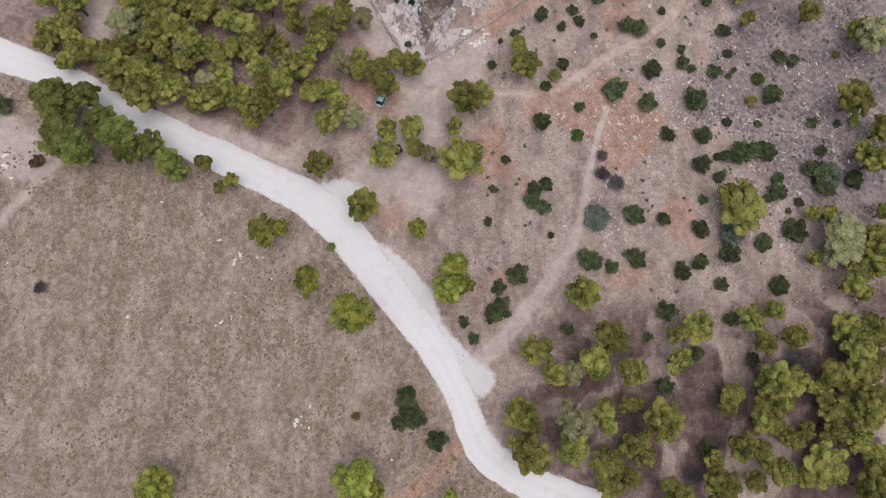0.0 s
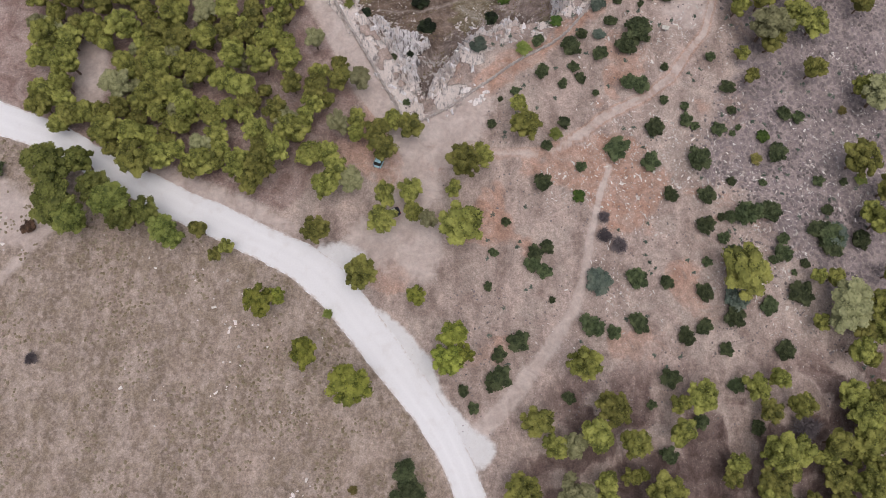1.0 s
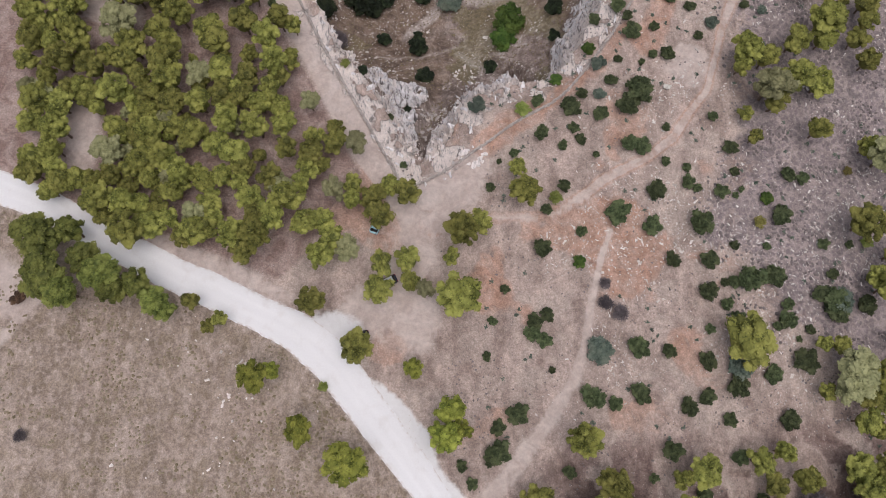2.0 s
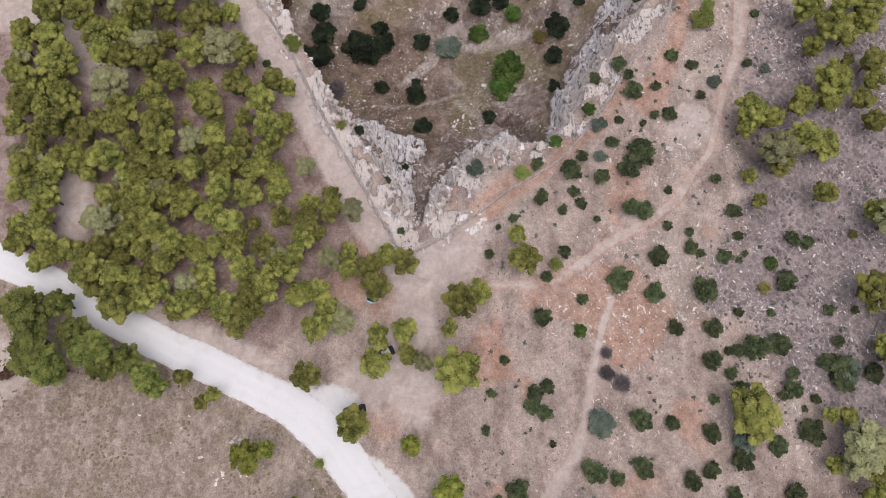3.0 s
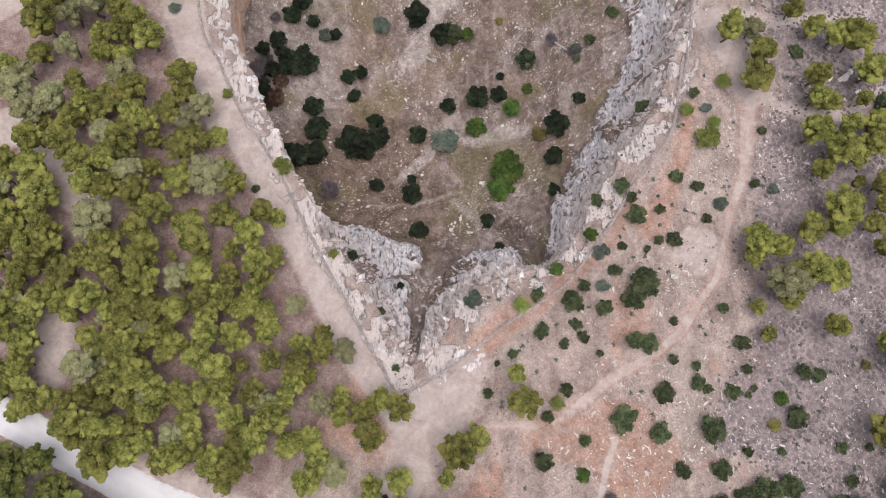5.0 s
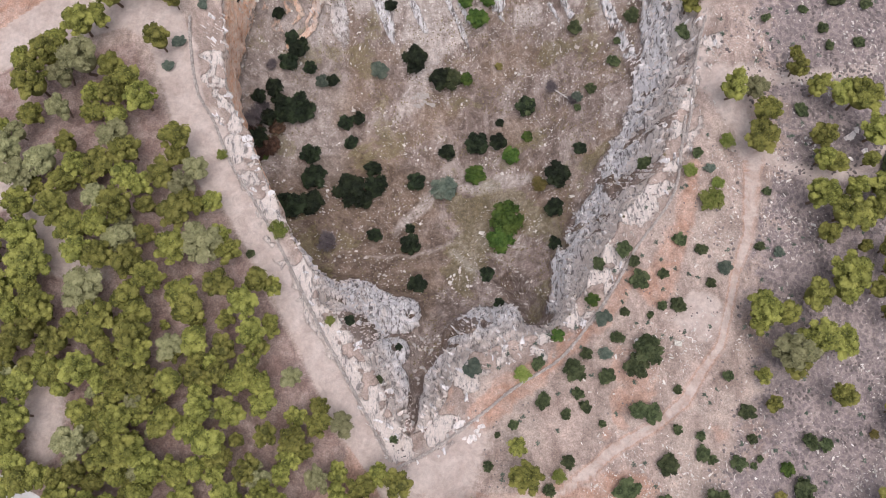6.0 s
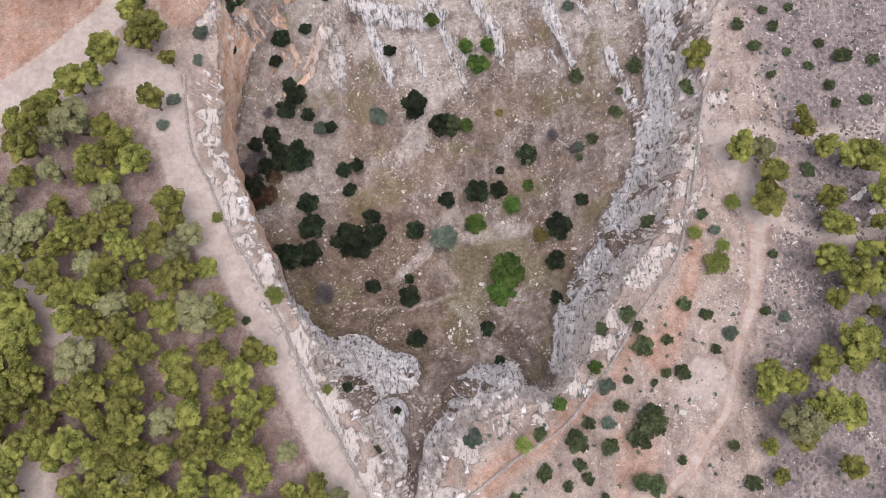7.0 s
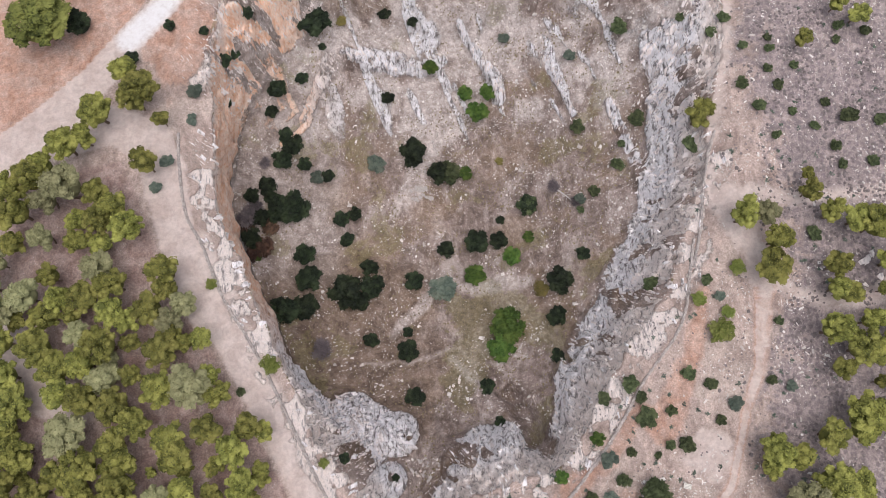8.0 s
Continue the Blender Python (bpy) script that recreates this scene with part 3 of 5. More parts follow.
    for verge in VERGES:
        apron = np.maximum(apron, 0.9 * along(x + 0.9 * fbm(x / 2, y / 2, 157), y, verge, 1.1))
    apron = np.maximum(apron, 0.7 * along(x, y, DIRT_ROAD[4:], 2.0))
    scree = 0.34 * inside * smooth(158, 174, y + 14 * fbm(x / 10, y / 10, 109)) * smooth(-0.35, 0.15, fbm(x / 6, y / 6, 110))
    # no scree here: floor below the west wall paled to offset its shade
    scree = np.maximum(scree, 0.22 * inside * smooth(-16, -26, x) * smooth(126, 140, y))
    apron = np.maximum(apron, scree * (apron < 0.1))
    for ledge in LEDGES:
        apron = np.maximum(apron, 0.33 * along(x + 1.2 * fbm(x / 3, y / 3, 181), y + 1.2 * fbm(x / 3, y / 3, 182), ledge, 1.0))
    gully = along(x, y, [(a, b, 1.8) for a, b, _ in CUTS[0]], 1.0)
    rock = rock * (1 - 0.9 * gully)
    olive = inside * 0.75 * smooth(14, 4, np.hypot((x - 14) / 1.7, y - 122) + 11 * fbm((x + 0.6 * y) / 7, (y - 0.6 * x) / 7, 145)) + 0.6 * inside * smooth(0.1, 0.4, fbm((x + 0.7 * y) / 9, (y - 0.7 * x) / 9, 141)) * (crag < 0.2)
    orange = inside * smooth(-24, -34, x) * smooth(108, 132, y) * smooth(0.02, 0.14, down)
    paint_zone(me, "zone_a", rock, bare * (1 - 0.9 * red * (ways < 0.5)), grass * (1 - rock))
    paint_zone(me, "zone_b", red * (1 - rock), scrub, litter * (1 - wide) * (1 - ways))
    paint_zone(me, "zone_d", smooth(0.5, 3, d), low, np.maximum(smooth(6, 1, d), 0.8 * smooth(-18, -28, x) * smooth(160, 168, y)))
    # southwest floor patch: brown ground plus painted shade of the wall
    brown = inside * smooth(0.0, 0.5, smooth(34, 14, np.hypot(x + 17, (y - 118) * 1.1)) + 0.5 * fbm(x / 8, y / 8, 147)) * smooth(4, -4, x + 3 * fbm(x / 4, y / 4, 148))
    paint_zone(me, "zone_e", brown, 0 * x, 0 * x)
    paint_zone(me, "zone_c", apron, np.clip(olive, 0, 1), orange)
    return tagged(new("ground", me), "dry stony hillside with trails and a deep limestone sinkhole", "ground", kind="structure")


def smooth_line(way, step=1.5):
    """A rounded line through the points of a way, at even steps."""
    pts = np.array(way, float)
    out = []
    ext = np.vstack([2 * pts[0] - pts[1], pts, 2 * pts[-1] - pts[-2]])
    for i in range(1, len(ext) - 2):
        p0, p1, p2, p3 = ext[i - 1 : i + 3]
        n = max(2, int(np.hypot(*(p2 - p1)[:2]) / step))
        for u in np.arange(n) / n:
            out.append(0.5 * (2 * p1 + (p2 - p0) * u + (2 * p0 - 5 * p1 + 4 * p2 - p3) * u**2 + (3 * p1 - p0 - 3 * p2 + p3) * u**3))
    return np.array(out + [pts[-1]])


def build_road():
    line = smooth_line(ROAD, 1.0)
    head = np.gradient(line[:, :2], axis=0)
    head /= np.linalg.norm(head, axis=1)[:, None]
    side = np.stack([head[:, 1], -head[:, 0]], -1)
    run = np.arange(len(line)) * 1.0
    across = np.linspace(-1, 1, 13)
    wl = line[:, 2] / 2 + 0.5 * fbm(run / 4, run * 0, 151) + 0.25 * fbm(run / 1.1, run * 0, 152)
    wr = line[:, 2] / 2 + 0.5 * fbm(run / 4, run * 0, 161) + 0.25 * fbm(run / 1.1, run * 0, 162)
    off = np.where(across[None] < 0, across[None] * wl[:, None], across[None] * wr[:, None])
    x = line[:, :1] + side[:, :1] * off
    y = line[:, 1:2] + side[:, 1:2] * off
    camber = 0.07 * (1 - across[None] ** 2) - 0.16 * (np.abs(across[None]) > 0.95)
    z = height(x, y) + camber
    me = fill("road", np.stack([x, y, z], -1).reshape(-1, 3), lattice(13, len(line)), GRAVEL, True)
    edge = np.abs(across[None]) * np.ones_like(x)
    rut = np.exp(-((np.abs(off) - 0.9) / 0.35) ** 2)
    paint_zone(me, "lane", edge.ravel(), rut.ravel(), 0 * edge.ravel())
    return tagged(new("road", me), "curving white limestone gravel road with ragged edges", "road", kind="structure")


build_ground()
build_road()


# ---- plants ----
def part(name, me, parent, label=""):
    ob = new(name, me)
    ob.parent = parent
    return tagged(ob, label) if label else ob


def ball(n):
    """n even directions on a sphere."""
    i = np.arange(n) + 0.5
    z, a = 1 - 2 * i / n, i * 2.39996
    r = np.sqrt(1 - z * z)
    return np.stack([r * np.cos(a), r * np.sin(a), z], -1)


_bm = bmesh.new()
bmesh.ops.create_icosphere(_bm, subdivisions=2, radius=1)
ICO_V = np.array([v.co[:] for v in _bm.verts])
ICO_F = np.array([[v.index for v in f.verts] for f in _bm.faces])
_bm.free()
ICO_F = ICO_F[ICO_V[ICO_F].mean(1)[:, 2] > -0.5]


def tufts(rng, places, normals, wide, high, sides=4):
    """Little ragged tufts of leaves, one on each place, pointing along its normal."""
    n = len(places)
    up = normals + 0.35 * rng.normal(size=(n, 3))
    up /= np.linalg.norm(up, axis=1)[:, None]
    a = np.cross(up, rng.normal(size=(n, 3)))
    a /= np.linalg.norm(a, axis=1)[:, None] + 1e-9
    b = np.cross(up, a)
    size = rng.uniform(0.65, 1.3, (n, 1))
    rows = [places + up * high * size]
    for s in range(sides):
        t = 2 * math.pi * s / sides
        rows.append(places + (a * math.cos(t) + b * math.sin(t)) * wide * size * rng.uniform(0.7, 1.3, (n, 1)) - up * high * 0.25)
    verts = np.stack(rows, 1).reshape(-1, 3)
    first = np.arange(n)[:, None] * (sides + 1)
    faces = np.concatenate([first + np.array([[0, 1 + s, 1 + (s + 1) % sides]]) for s in range(sides)])
    return verts, faces


def foliage(name, seed, material, lobes, spread_r, lobe_r, flat, count, wide, high, core=0.93, under=-0.2, bumpy=0.07):
    """A crown of clumps about the origin, near one metre in radius."""
    rng = np.random.default_rng(seed)
    vs, fs, n = [], [], 0
    i = np.arange(lobes) + 0.5
    r, a = spread_r * np.sqrt(i / lobes), i * 2.39996 + rng.uniform(0, 6)
    r = np.clip(r + rng.normal(0, 0.045, lobes), 0, 1)
    a = a + rng.normal(0, 0.25, lobes)
    stretch = rng.uniform(0.9, 1.1, 2)
    z = flat * (np.sqrt(np.clip(1 - (r * 0.97) ** 2, 0, 1)) - 0.55) + rng.normal(0, 0.15, lobes) * min(flat, 1)
    if core:
        vs.append(ICO_V * [0.6 * stretch[0], 0.6 * stretch[1], 0.36 * flat] - [0, 0, 0.3]), fs.append(ICO_F)
        n = len(ICO_V)
    for c, lr in zip(np.stack([r * np.cos(a) * stretch[0], r * np.sin(a) * stretch[1], z], -1), lobe_r * rng.uniform(0.72, 1.25, lobes)):
        form = lr * np.array([1, 1, rng.uniform(0.7, 0.95)])
        if core:
            knobs = rng.normal(size=(15, 3))
            knobs /= np.linalg.norm(knobs, axis=1)[:, None]
            near = np.clip((ICO_V @ knobs.T).max(1) - 0.72, 0, 1) / 0.28
            swell = (0.82 + 0.24 * np.sqrt(near) + 0.4 * bumpy * rng.normal(size=len(ICO_V)))[:, None]
            vs.append(c + ICO_V * form * core * swell), fs.append(ICO_F + n)
            n += len(ICO_V)
        dirs = ball(count)
        dirs = dirs[dirs[:, 2] > under] + 0.0
        dirs = dirs + rng.normal(0, 0.16, dirs.shape)
        dirs /= np.linalg.norm(dirs, axis=1)[:, None]
        v, f = tufts(rng, c + dirs * form * rng.uniform(0.82, 1.08, (len(dirs), 1)), dirs, wide, high, 3)
        vs.append(v), fs.append(f + n)
        n += len(v)
    return fill(name, np.concatenate(vs), np.concatenate(fs), material)


def stick(rows, sides=6):
    """A tapered, bent round stick through rows of x, y, z, radius."""
    vs, fs = [], []
    for x, y, z, r in rows:
        t = np.arange(sides) * 2 * math.pi / sides
        vs.append(np.stack([x + r * np.cos(t), y + r * np.sin(t), z + 0 * t], -1))
    for k in range(len(rows) - 1):
        for s in range(sides):
            a, b = k * sides + s, k * sides + (s + 1) % sides
            fs.append((a, b, b + sides, a + sides))
    return np.concatenate(vs), np.array(fs)


def pine(name, seed, material, label, lobes=17, wide=0.09, kind="pine tree", lobe_r=0.33, high=0.055):
    """A pine one metre in crown radius: its crown's middle lies 1.9 above the foot."""
    rng = np.random.default_rng(seed)
    tree = tagged(new(name), label, kind)
    bend = rng.normal(0, 0.08, 4)
    v, f = stick([(0, 0, -0.15, 0.085), (bend[0], bend[1], 0.6, 0.07), (bend[2], bend[3], 1.2, 0.055), (0, 0, 2.0, 0.025)])
    part("trunk", fill("trunk", v, f, BARK, True), tree, "rough brown trunk")
    for b in range(3):
        t = b * 2.1 + rng.uniform(0, 1)
        q = np.array([math.cos(t), math.sin(t)])
        v, f = stick([(bend[2], bend[3], 1.15, 0.03), (*(0.3 * q), 1.5, 0.022), (*(0.62 * q), 1.85, 0.01)], 5)
        part("limb", fill("limb", v, f, BARK, True), tree)
    crown = part("crown", foliage("crown", seed, material, lobes, 0.8, 0.9 * lobe_r, 1.65, 44, wide, high, 0.88), tree, "lumpy rounded needle crown")
    crown.location = (0, 0, 1.75)
    return tree


def shrub(name, seed, material, label, lobes=8, core=0.85, count=30, kind="shrub", wide=0.10):
    """A shrub one metre in radius, about 1.3 high."""
    rng = np.random.default_rng(seed)
    bush = tagged(new(name), label, kind)
    v, f = stick([(0, 0, -0.3, 0.07), (0.05, 0.02, 0.2, 0.06), (0.1, 0.0, 0.6, 0.03)], 5)
    part("stem", fill("stem", v, f, BARK, True), bush)
    crown = part("foliage", foliage("foliage", seed, material, lobes + 6, 0.72, 0.25, 0.85, count, wide, 0.10 if core else 0.4, core, -0.4, 0.15), bush)
    crown.location = (0, 0, 0.55)
    return bush


def stand(models, rows, group, rng, tall=(0.85, 1.1), sink=0.0, pit=False, grow=1.08):
    """Copies of the models at rows of x, y, crown radius."""
    px, py, _ = np.array(rows, float).T
    feet = floor_at(px, py) if pit else height(px, py)
    for (x, y, r), z in zip(rows, feet):
        choice = {id(PINES): OLD_PINES, id(BROADS): OLD_BROADS}.get(id(models), models) if r > 2.7 else models
        model = choice[int(rng.integers(len(choice)))]
        if pit and models is OAKS:
            r *= 1.12
        h = r * rng.uniform(*tall)
        h = (1.0 + 1.6 * min(r, 3.2)) / 1.9 * rng.uniform(0.82, 1.22) if tall[0] > 2 else h
        r = r * grow
        m = Matrix.Translation((x, y, float(z) - sink)) @ Matrix.Rotation(rng.uniform(0, 6.28), 4, "Z") @ Matrix.Diagonal((r * rng.uniform(0.9, 1.1), r * rng.uniform(0.9, 1.1), h, 1))
        tagged(copy_thing(model, m), group=group)


def floor_at(x, y):
    """Heights of the surface straight below places, the leaning wall counted."""
    x, y = np.asarray(x, float), np.asarray(y, float)
    deep = within(x, y, RIM) | (x < -30) & (x > -50) & (y > 125) & (y < 170)
    u, v = np.where(deep, 0.7 * x, x), np.where(deep, y + 0.12 * (145 - y), y)
    for _ in range(16):
        gx, gy, z = ground(u, v)
        u, v = u + 0.7 * (x - gx), v + 0.7 * (y - gy)
    return z


def drop_model(model):
    for o in (*model.children_recursive, model):
        bpy.data.objects.remove(o)


rng = np.random.default_rng(7)
PINES = [pine("pine_tree", s, PINE, "yellow-green umbrella-crowned pine tree on dry ground", lobes=n, lobe_r=q) for s, n, q in ((1, 18, 0.34), (2, 22, 0.31), (3, 15, 0.37), (4, 20, 0.32), (5, 24, 0.29), (6, 17, 0.35), (7, 14, 0.38), (8, 20, 0.32), (9, 23, 0.30))]
OLD_PINES = [pine("pine_tree", s, PINE, "large yellow-green pine tree with a broad lumpy crown", lobes=n, wide=0.065, lobe_r=q, high=0.04) for s, n, q in ((14, 42, 0.225), (15, 50, 0.205), (16, 38, 0.24))]
SUNNIES = [pine("pine_tree", s, SUNNY_PINE, "bright yellow-green round pine tree standing alone in the field", lobes=n, wide=0.065, lobe_r=0.25, high=0.04) for s, n in ((17, 28), (18, 32), (19, 26))]
PALES = [pine("pine_tree", s, PALE_PINE, "pale dusty grey-green pine tree on dry ground", lobes=n, wide=0.085, lobe_r=0.3, high=0.06) for s, n in ((11, 20), (12, 24), (13, 18))]
BROADS = [pine("tree", s, BROAD, "deep green dense tree beside the gravel road", lobes=n, wide=0.075, kind="tree", lobe_r=0.24, high=0.05) for s, n in ((21, 30), (22, 34))]
OLD_BROADS = [pine("tree", s, BROAD, "large deep green dense tree beside the gravel road", lobes=n, wide=0.055, kind="tree", lobe_r=0.185, high=0.045) for s, n in ((23, 56), (24, 64))]
DARKS = [shrub("shrub", s, DARK, "dark green rounded evergreen shrub on stony soil", n) for s, n in ((31, 16), (32, 19), (33, 14), (34, 12))]
OAKS = [shrub("shrub", s, OAK, "holm oak shrub on the sinkhole floor, its green darkened for shade", n) for s, n in ((35, 16), (36, 20), (37, 14))]
GREYS = [shrub("shrub", s, GREY, "grey-green rounded shrub on stony soil", n) for s, n in ((41, 16), (42, 19))]
LIMES = [shrub("shrub", s, LIME, "yellow-green airy shrub on dry soil", n, 0.5) for s, n in ((51, 14), (52, 17))]
GREENS = [shrub("shrub", s, GREEN, "fresh green leafy shrub on stony soil", n) for s, n in ((61, 17), (62, 20))]
STRAWS = [shrub("shrub", s, STRAW, "ochre half-dry shrub on stony soil", n, 0.5) for s, n in ((71, 13),)]
RUSTS = [shrub("shrub", s, RUST, "withered reddish-brown shrub with dead leaves", n) for s, n in ((91, 15), (92, 12))]
DEADS = [shrub("dead_shrub", s, TWIG, "dry purple-grey leafless shrub", n, 0, 70, "dead shrub", 0.035) for s, n in ((81, 7), (82, 9))]
stand(PINES, [(-47.9, 128.1, 2.7), (-57, 125.5, 2.6), (-47.7, 124.8, 2.2), (-69, 127.5, 2.1), (-83.6, 130.8, 2.4), (-66.2, 122.7, 2.8), (-68.7, 119.8, 2.8), (-62.2, 123.1, 3), (-57.4, 120.4, 2.7), (-54.3, 119, 2.2), (-50, 120.9, 2.7), (-75.9, 115.4, 2.8), (-57.4, 114.5, 3.1), (-69, 114.2, 3.2), (-65.9, 110.6, 3.2), (-60.9, 111.2, 2.6), (-47.5, 113.5, 3.2), (-52.9, 114.9, 1.9), (-46, 116.4, 1.9), (-43.6, 115.1, 1.7), (-40.8, 115.7, 2.1), (-80.4, 111.3, 2.8), (-74.3, 109.3, 3.3), (-72.8, 104.2, 4.1), (-63.9, 106.1, 2.6), (-59.6, 105.2, 2.8), (-52.3, 109.3, 1.9), (-47.1, 106.8, 3.1), (-38.8, 109.3, 2.1), (-36.7, 105.9, 2.1)], "pines of the wood", rng, (3, 4))
stand(PINES, [(-54.2, 103.9, 3), (-50.5, 101, 3.2), (-54.1, 97.6, 2.5), (-78.6, 100.5, 3), (-76.7, 97.3, 2.7), (-73, 100.3, 2.2), (-70, 96.7, 2.9), (-44.9, 98.2, 2.7), (-43.2, 95.2, 2.7), (-51.8, 94.6, 2.5), (-38.2, 99.6, 2.7), (-33.6, 96.4, 2.9), (-31.2, 100.3, 2.4), (-28.6, 99.5, 1.8), (-37.3, 93.6, 1.7), (-74.4, 94.8, 2.4), (-79.2, 91.6, 2.2), (-80, 96.5, 2.2), (-72.3, 91, 2.6), (-75.3, 88.6, 1.9), (-69.4, 94.6, 2.1), (-64, 92.5, 2.3), (-66, 89.6, 2.8), (-58.9, 94.1, 2.8), (-59.7, 90.5, 2.5), (-52, 90.6, 3.3), (-57.1, 87.8, 2), (-51.2, 87.4, 2.9), (-42, 89.5, 2.6), (-36.8, 88.5, 2.6)], "pines of the wood", rng, (3, 4))
stand(PINES, [(-31.7, 90.8, 2.8), (-29, 92.3, 2), (-30.9, 88.3, 1.9), (-61.4, 84.8, 3.2), (-67, 84.2, 2.1), (-70.5, 85.3, 1.9), (-75.6, 82.7, 2.8), (-71.8, 82.2, 2.6), (-58.6, 83.1, 2), (-53.5, 84.3, 2.4), (-50.3, 82.2, 2.4), (-55.4, 81.3, 1.8), (-45.4, 82.5, 2.4), (-41.6, 84.1, 2.2), (-39.9, 81.7, 1.7), (-37, 83.6, 2.4), (-34.1, 82.5, 2.3), (-32.4, 85.2, 2.1), (-30.5, 82.3, 2.1)], "pines of the wood", rng, (3, 4))
stand(PALES, [(-44.1, 121.8, 2.4), (-59.8, 128.7, 3.1), (-79.7, 125.6, 3.1), (-79.1, 130, 1.9), (-72.6, 123.5, 2.8), (-46.5, 119, 2.2), (-76.6, 120.6, 2.8), (-62, 116.3, 2.5), (-57, 108.8, 2.6), (-41.7, 107.2, 3.4), (-62, 99.2, 3.5), (-46.2, 88.5, 2.6), (-24.7, 83.1, 1.9)], "pines of the wood", rng, (3, 4))
stand(PINES, [(-76.6, 78.7, 2.4), (-70.8, 76.9, 2.9), (-71.7, 73.1, 2.3), (-73.1, 70.7, 2.3), (-76.2, 72.1, 1.9), (-71.3, 69.7, 2.3), (-75, 68.3, 2.3), (-69.2, 66.5, 2.5), (-66.6, 66.9, 2.5), (-71.6, 65, 2.1), (-56.4, 78.6, 2.4), (-60.6, 77.6, 2.2), (-53.8, 76.1, 2.8), (-50.5, 78.3, 2.4), (-53.1, 71.2, 3), (-50.8, 70.6, 2.4), (-56.7, 69.6, 2.4), (-60.1, 67.7, 2.2), (-62, 63.1, 3.1), (-62.9, 66.6, 2), (-57, 62.2, 2.6), (-60.6, 59.7, 2), (-57.4, 66, 2), (-55.6, 56.9, 3.2), (-52.4, 58.2, 2.8), (-54.4, 62.3, 2), (-51.8, 61.9, 1.9), (-49.4, 59.6, 2.1), (-51.4, 65.6, 2), (-47.6, 68.2, 2.4)], "pines by the road", rng, (3, 4))
stand(PINES, [(-48.8, 64.5, 2.1), (-45.4, 76.5, 2.4), (-41.8, 74.4, 2.3), (-39.6, 78.1, 2.6), (-38.1, 72.2, 2.7), (-36.9, 70, 2.1), (-40.2, 67.9, 2.1), (-43.3, 66.9, 2.1), (-36.9, 67, 1.9), (-34.4, 77.4, 2.7), (-29.5, 78.6, 2.3), (-23.8, 76.4, 1.9), (-19.8, 75.2, 2.1), (-28.7, 73.4, 2.1), (-24, 72.6, 2.5), (-24.7, 69.6, 2.3), (-22.2, 70.3, 1.7), (-19.7, 78.1, 1.7), (-25.7, 66.9, 2.1), (-31.3, 67.8, 2.3), (-27.5, 63.1, 2.7), (-34.7, 63.3, 2.9), (-32.9, 59.7, 3.1), (-30.7, 60, 2.7), (-37.2, 56.4, 2.9), (-33.3, 55.9, 2.9), (-35.5, 53.6, 2.5), (-42.3, 63.2, 2.3), (-41.3, 59.9, 1.9), (-44.5, 56.9, 2.7)], "pines by the road", rng, (3, 4))
stand(PINES, [(-46.3, 56.2, 2.3), (-42.6, 57.5, 2.1), (-16.1, 66.9, 2), (-16.2, 63.5, 1.7), (-24.7, 59, 2.4), (-21.6, 60, 2.2), (-19.8, 56.8, 2.4), (-21.6, 52.8, 2.4), (-12.3, 64.3, 2.4), (-9.1, 66.4, 2.2), (-6, 65.3, 2.4), (-11, 60.4, 2.6), (-10.6, 51.2, 2.2), (-11, 46.7, 2.5), (-5.8, 52.5, 2.2), (-5.3, 48.3, 2), (3.6, 45.5, 3.8), (-22.9, 44.5, 2.8), (-14.5, 36.4, 2.9), (-44, 44.4, 1.7), (-39, 41.3, 1.4), (-41.2, 40.1, 1.4), (16, 65.7, 3.1), (14.9, 70.8, 1.7), (7.5, 59.7, 2.2), (4, 57.6, 3), (2.3, 53.1, 1.6), (61.8, 77.8, 1.6), (74.6, 79.2, 2.1), (84.5, 76.1, 1.8)], "pines by the road", rng, (3, 4))
stand(PINES, [(81.4, 60.2, 3.6), (56.5, 37.9, 4.9)], "pines by the road", rng, (3, 4))
stand(PALES, [(-61.2, 72.5, 3.1), (-15.7, 74.9, 2.3), (-29.5, 66.1, 2.3), (-44.9, 60.6, 2.1), (-19.9, 66.1, 2.2), (-16.8, 54.2, 2.4), (-2.6, 46.9, 1.8)], "pines by the road", rng, (3, 4))
stand(BROADS, [(-71.1, 55.7, 4.5), (-69.1, 48.6, 4.7), (-65.7, 45.7, 3.4), (-66.2, 57, 2.6), (-62.7, 51.7, 3.5), (-58.7, 48.8, 3.6), (-57.1, 46, 2.9), (-53.2, 47.2, 2.7), (-50, 44.1, 3.1), (-48.6, 42.9, 2)], "trees beside the road", rng, (3, 4))
stand(SUNNIES, [(-4.7, 32.6, 2), (-32.1, 31, 2.9), (-29.4, 32.3, 1.7), (-23.8, 22.2, 2.8), (-15.9, 16.8, 4), (-46.6, -12.1, 3.3), (-14.8, -11.5, 3.8), (-11.5, -12.9, 2), (2, 25.5, 2.7), (0.8, 21.1, 2.8), (3.5, 22, 2.2), (1.2, -14.3, 1.4)], "pines of the field", rng, (3, 4))
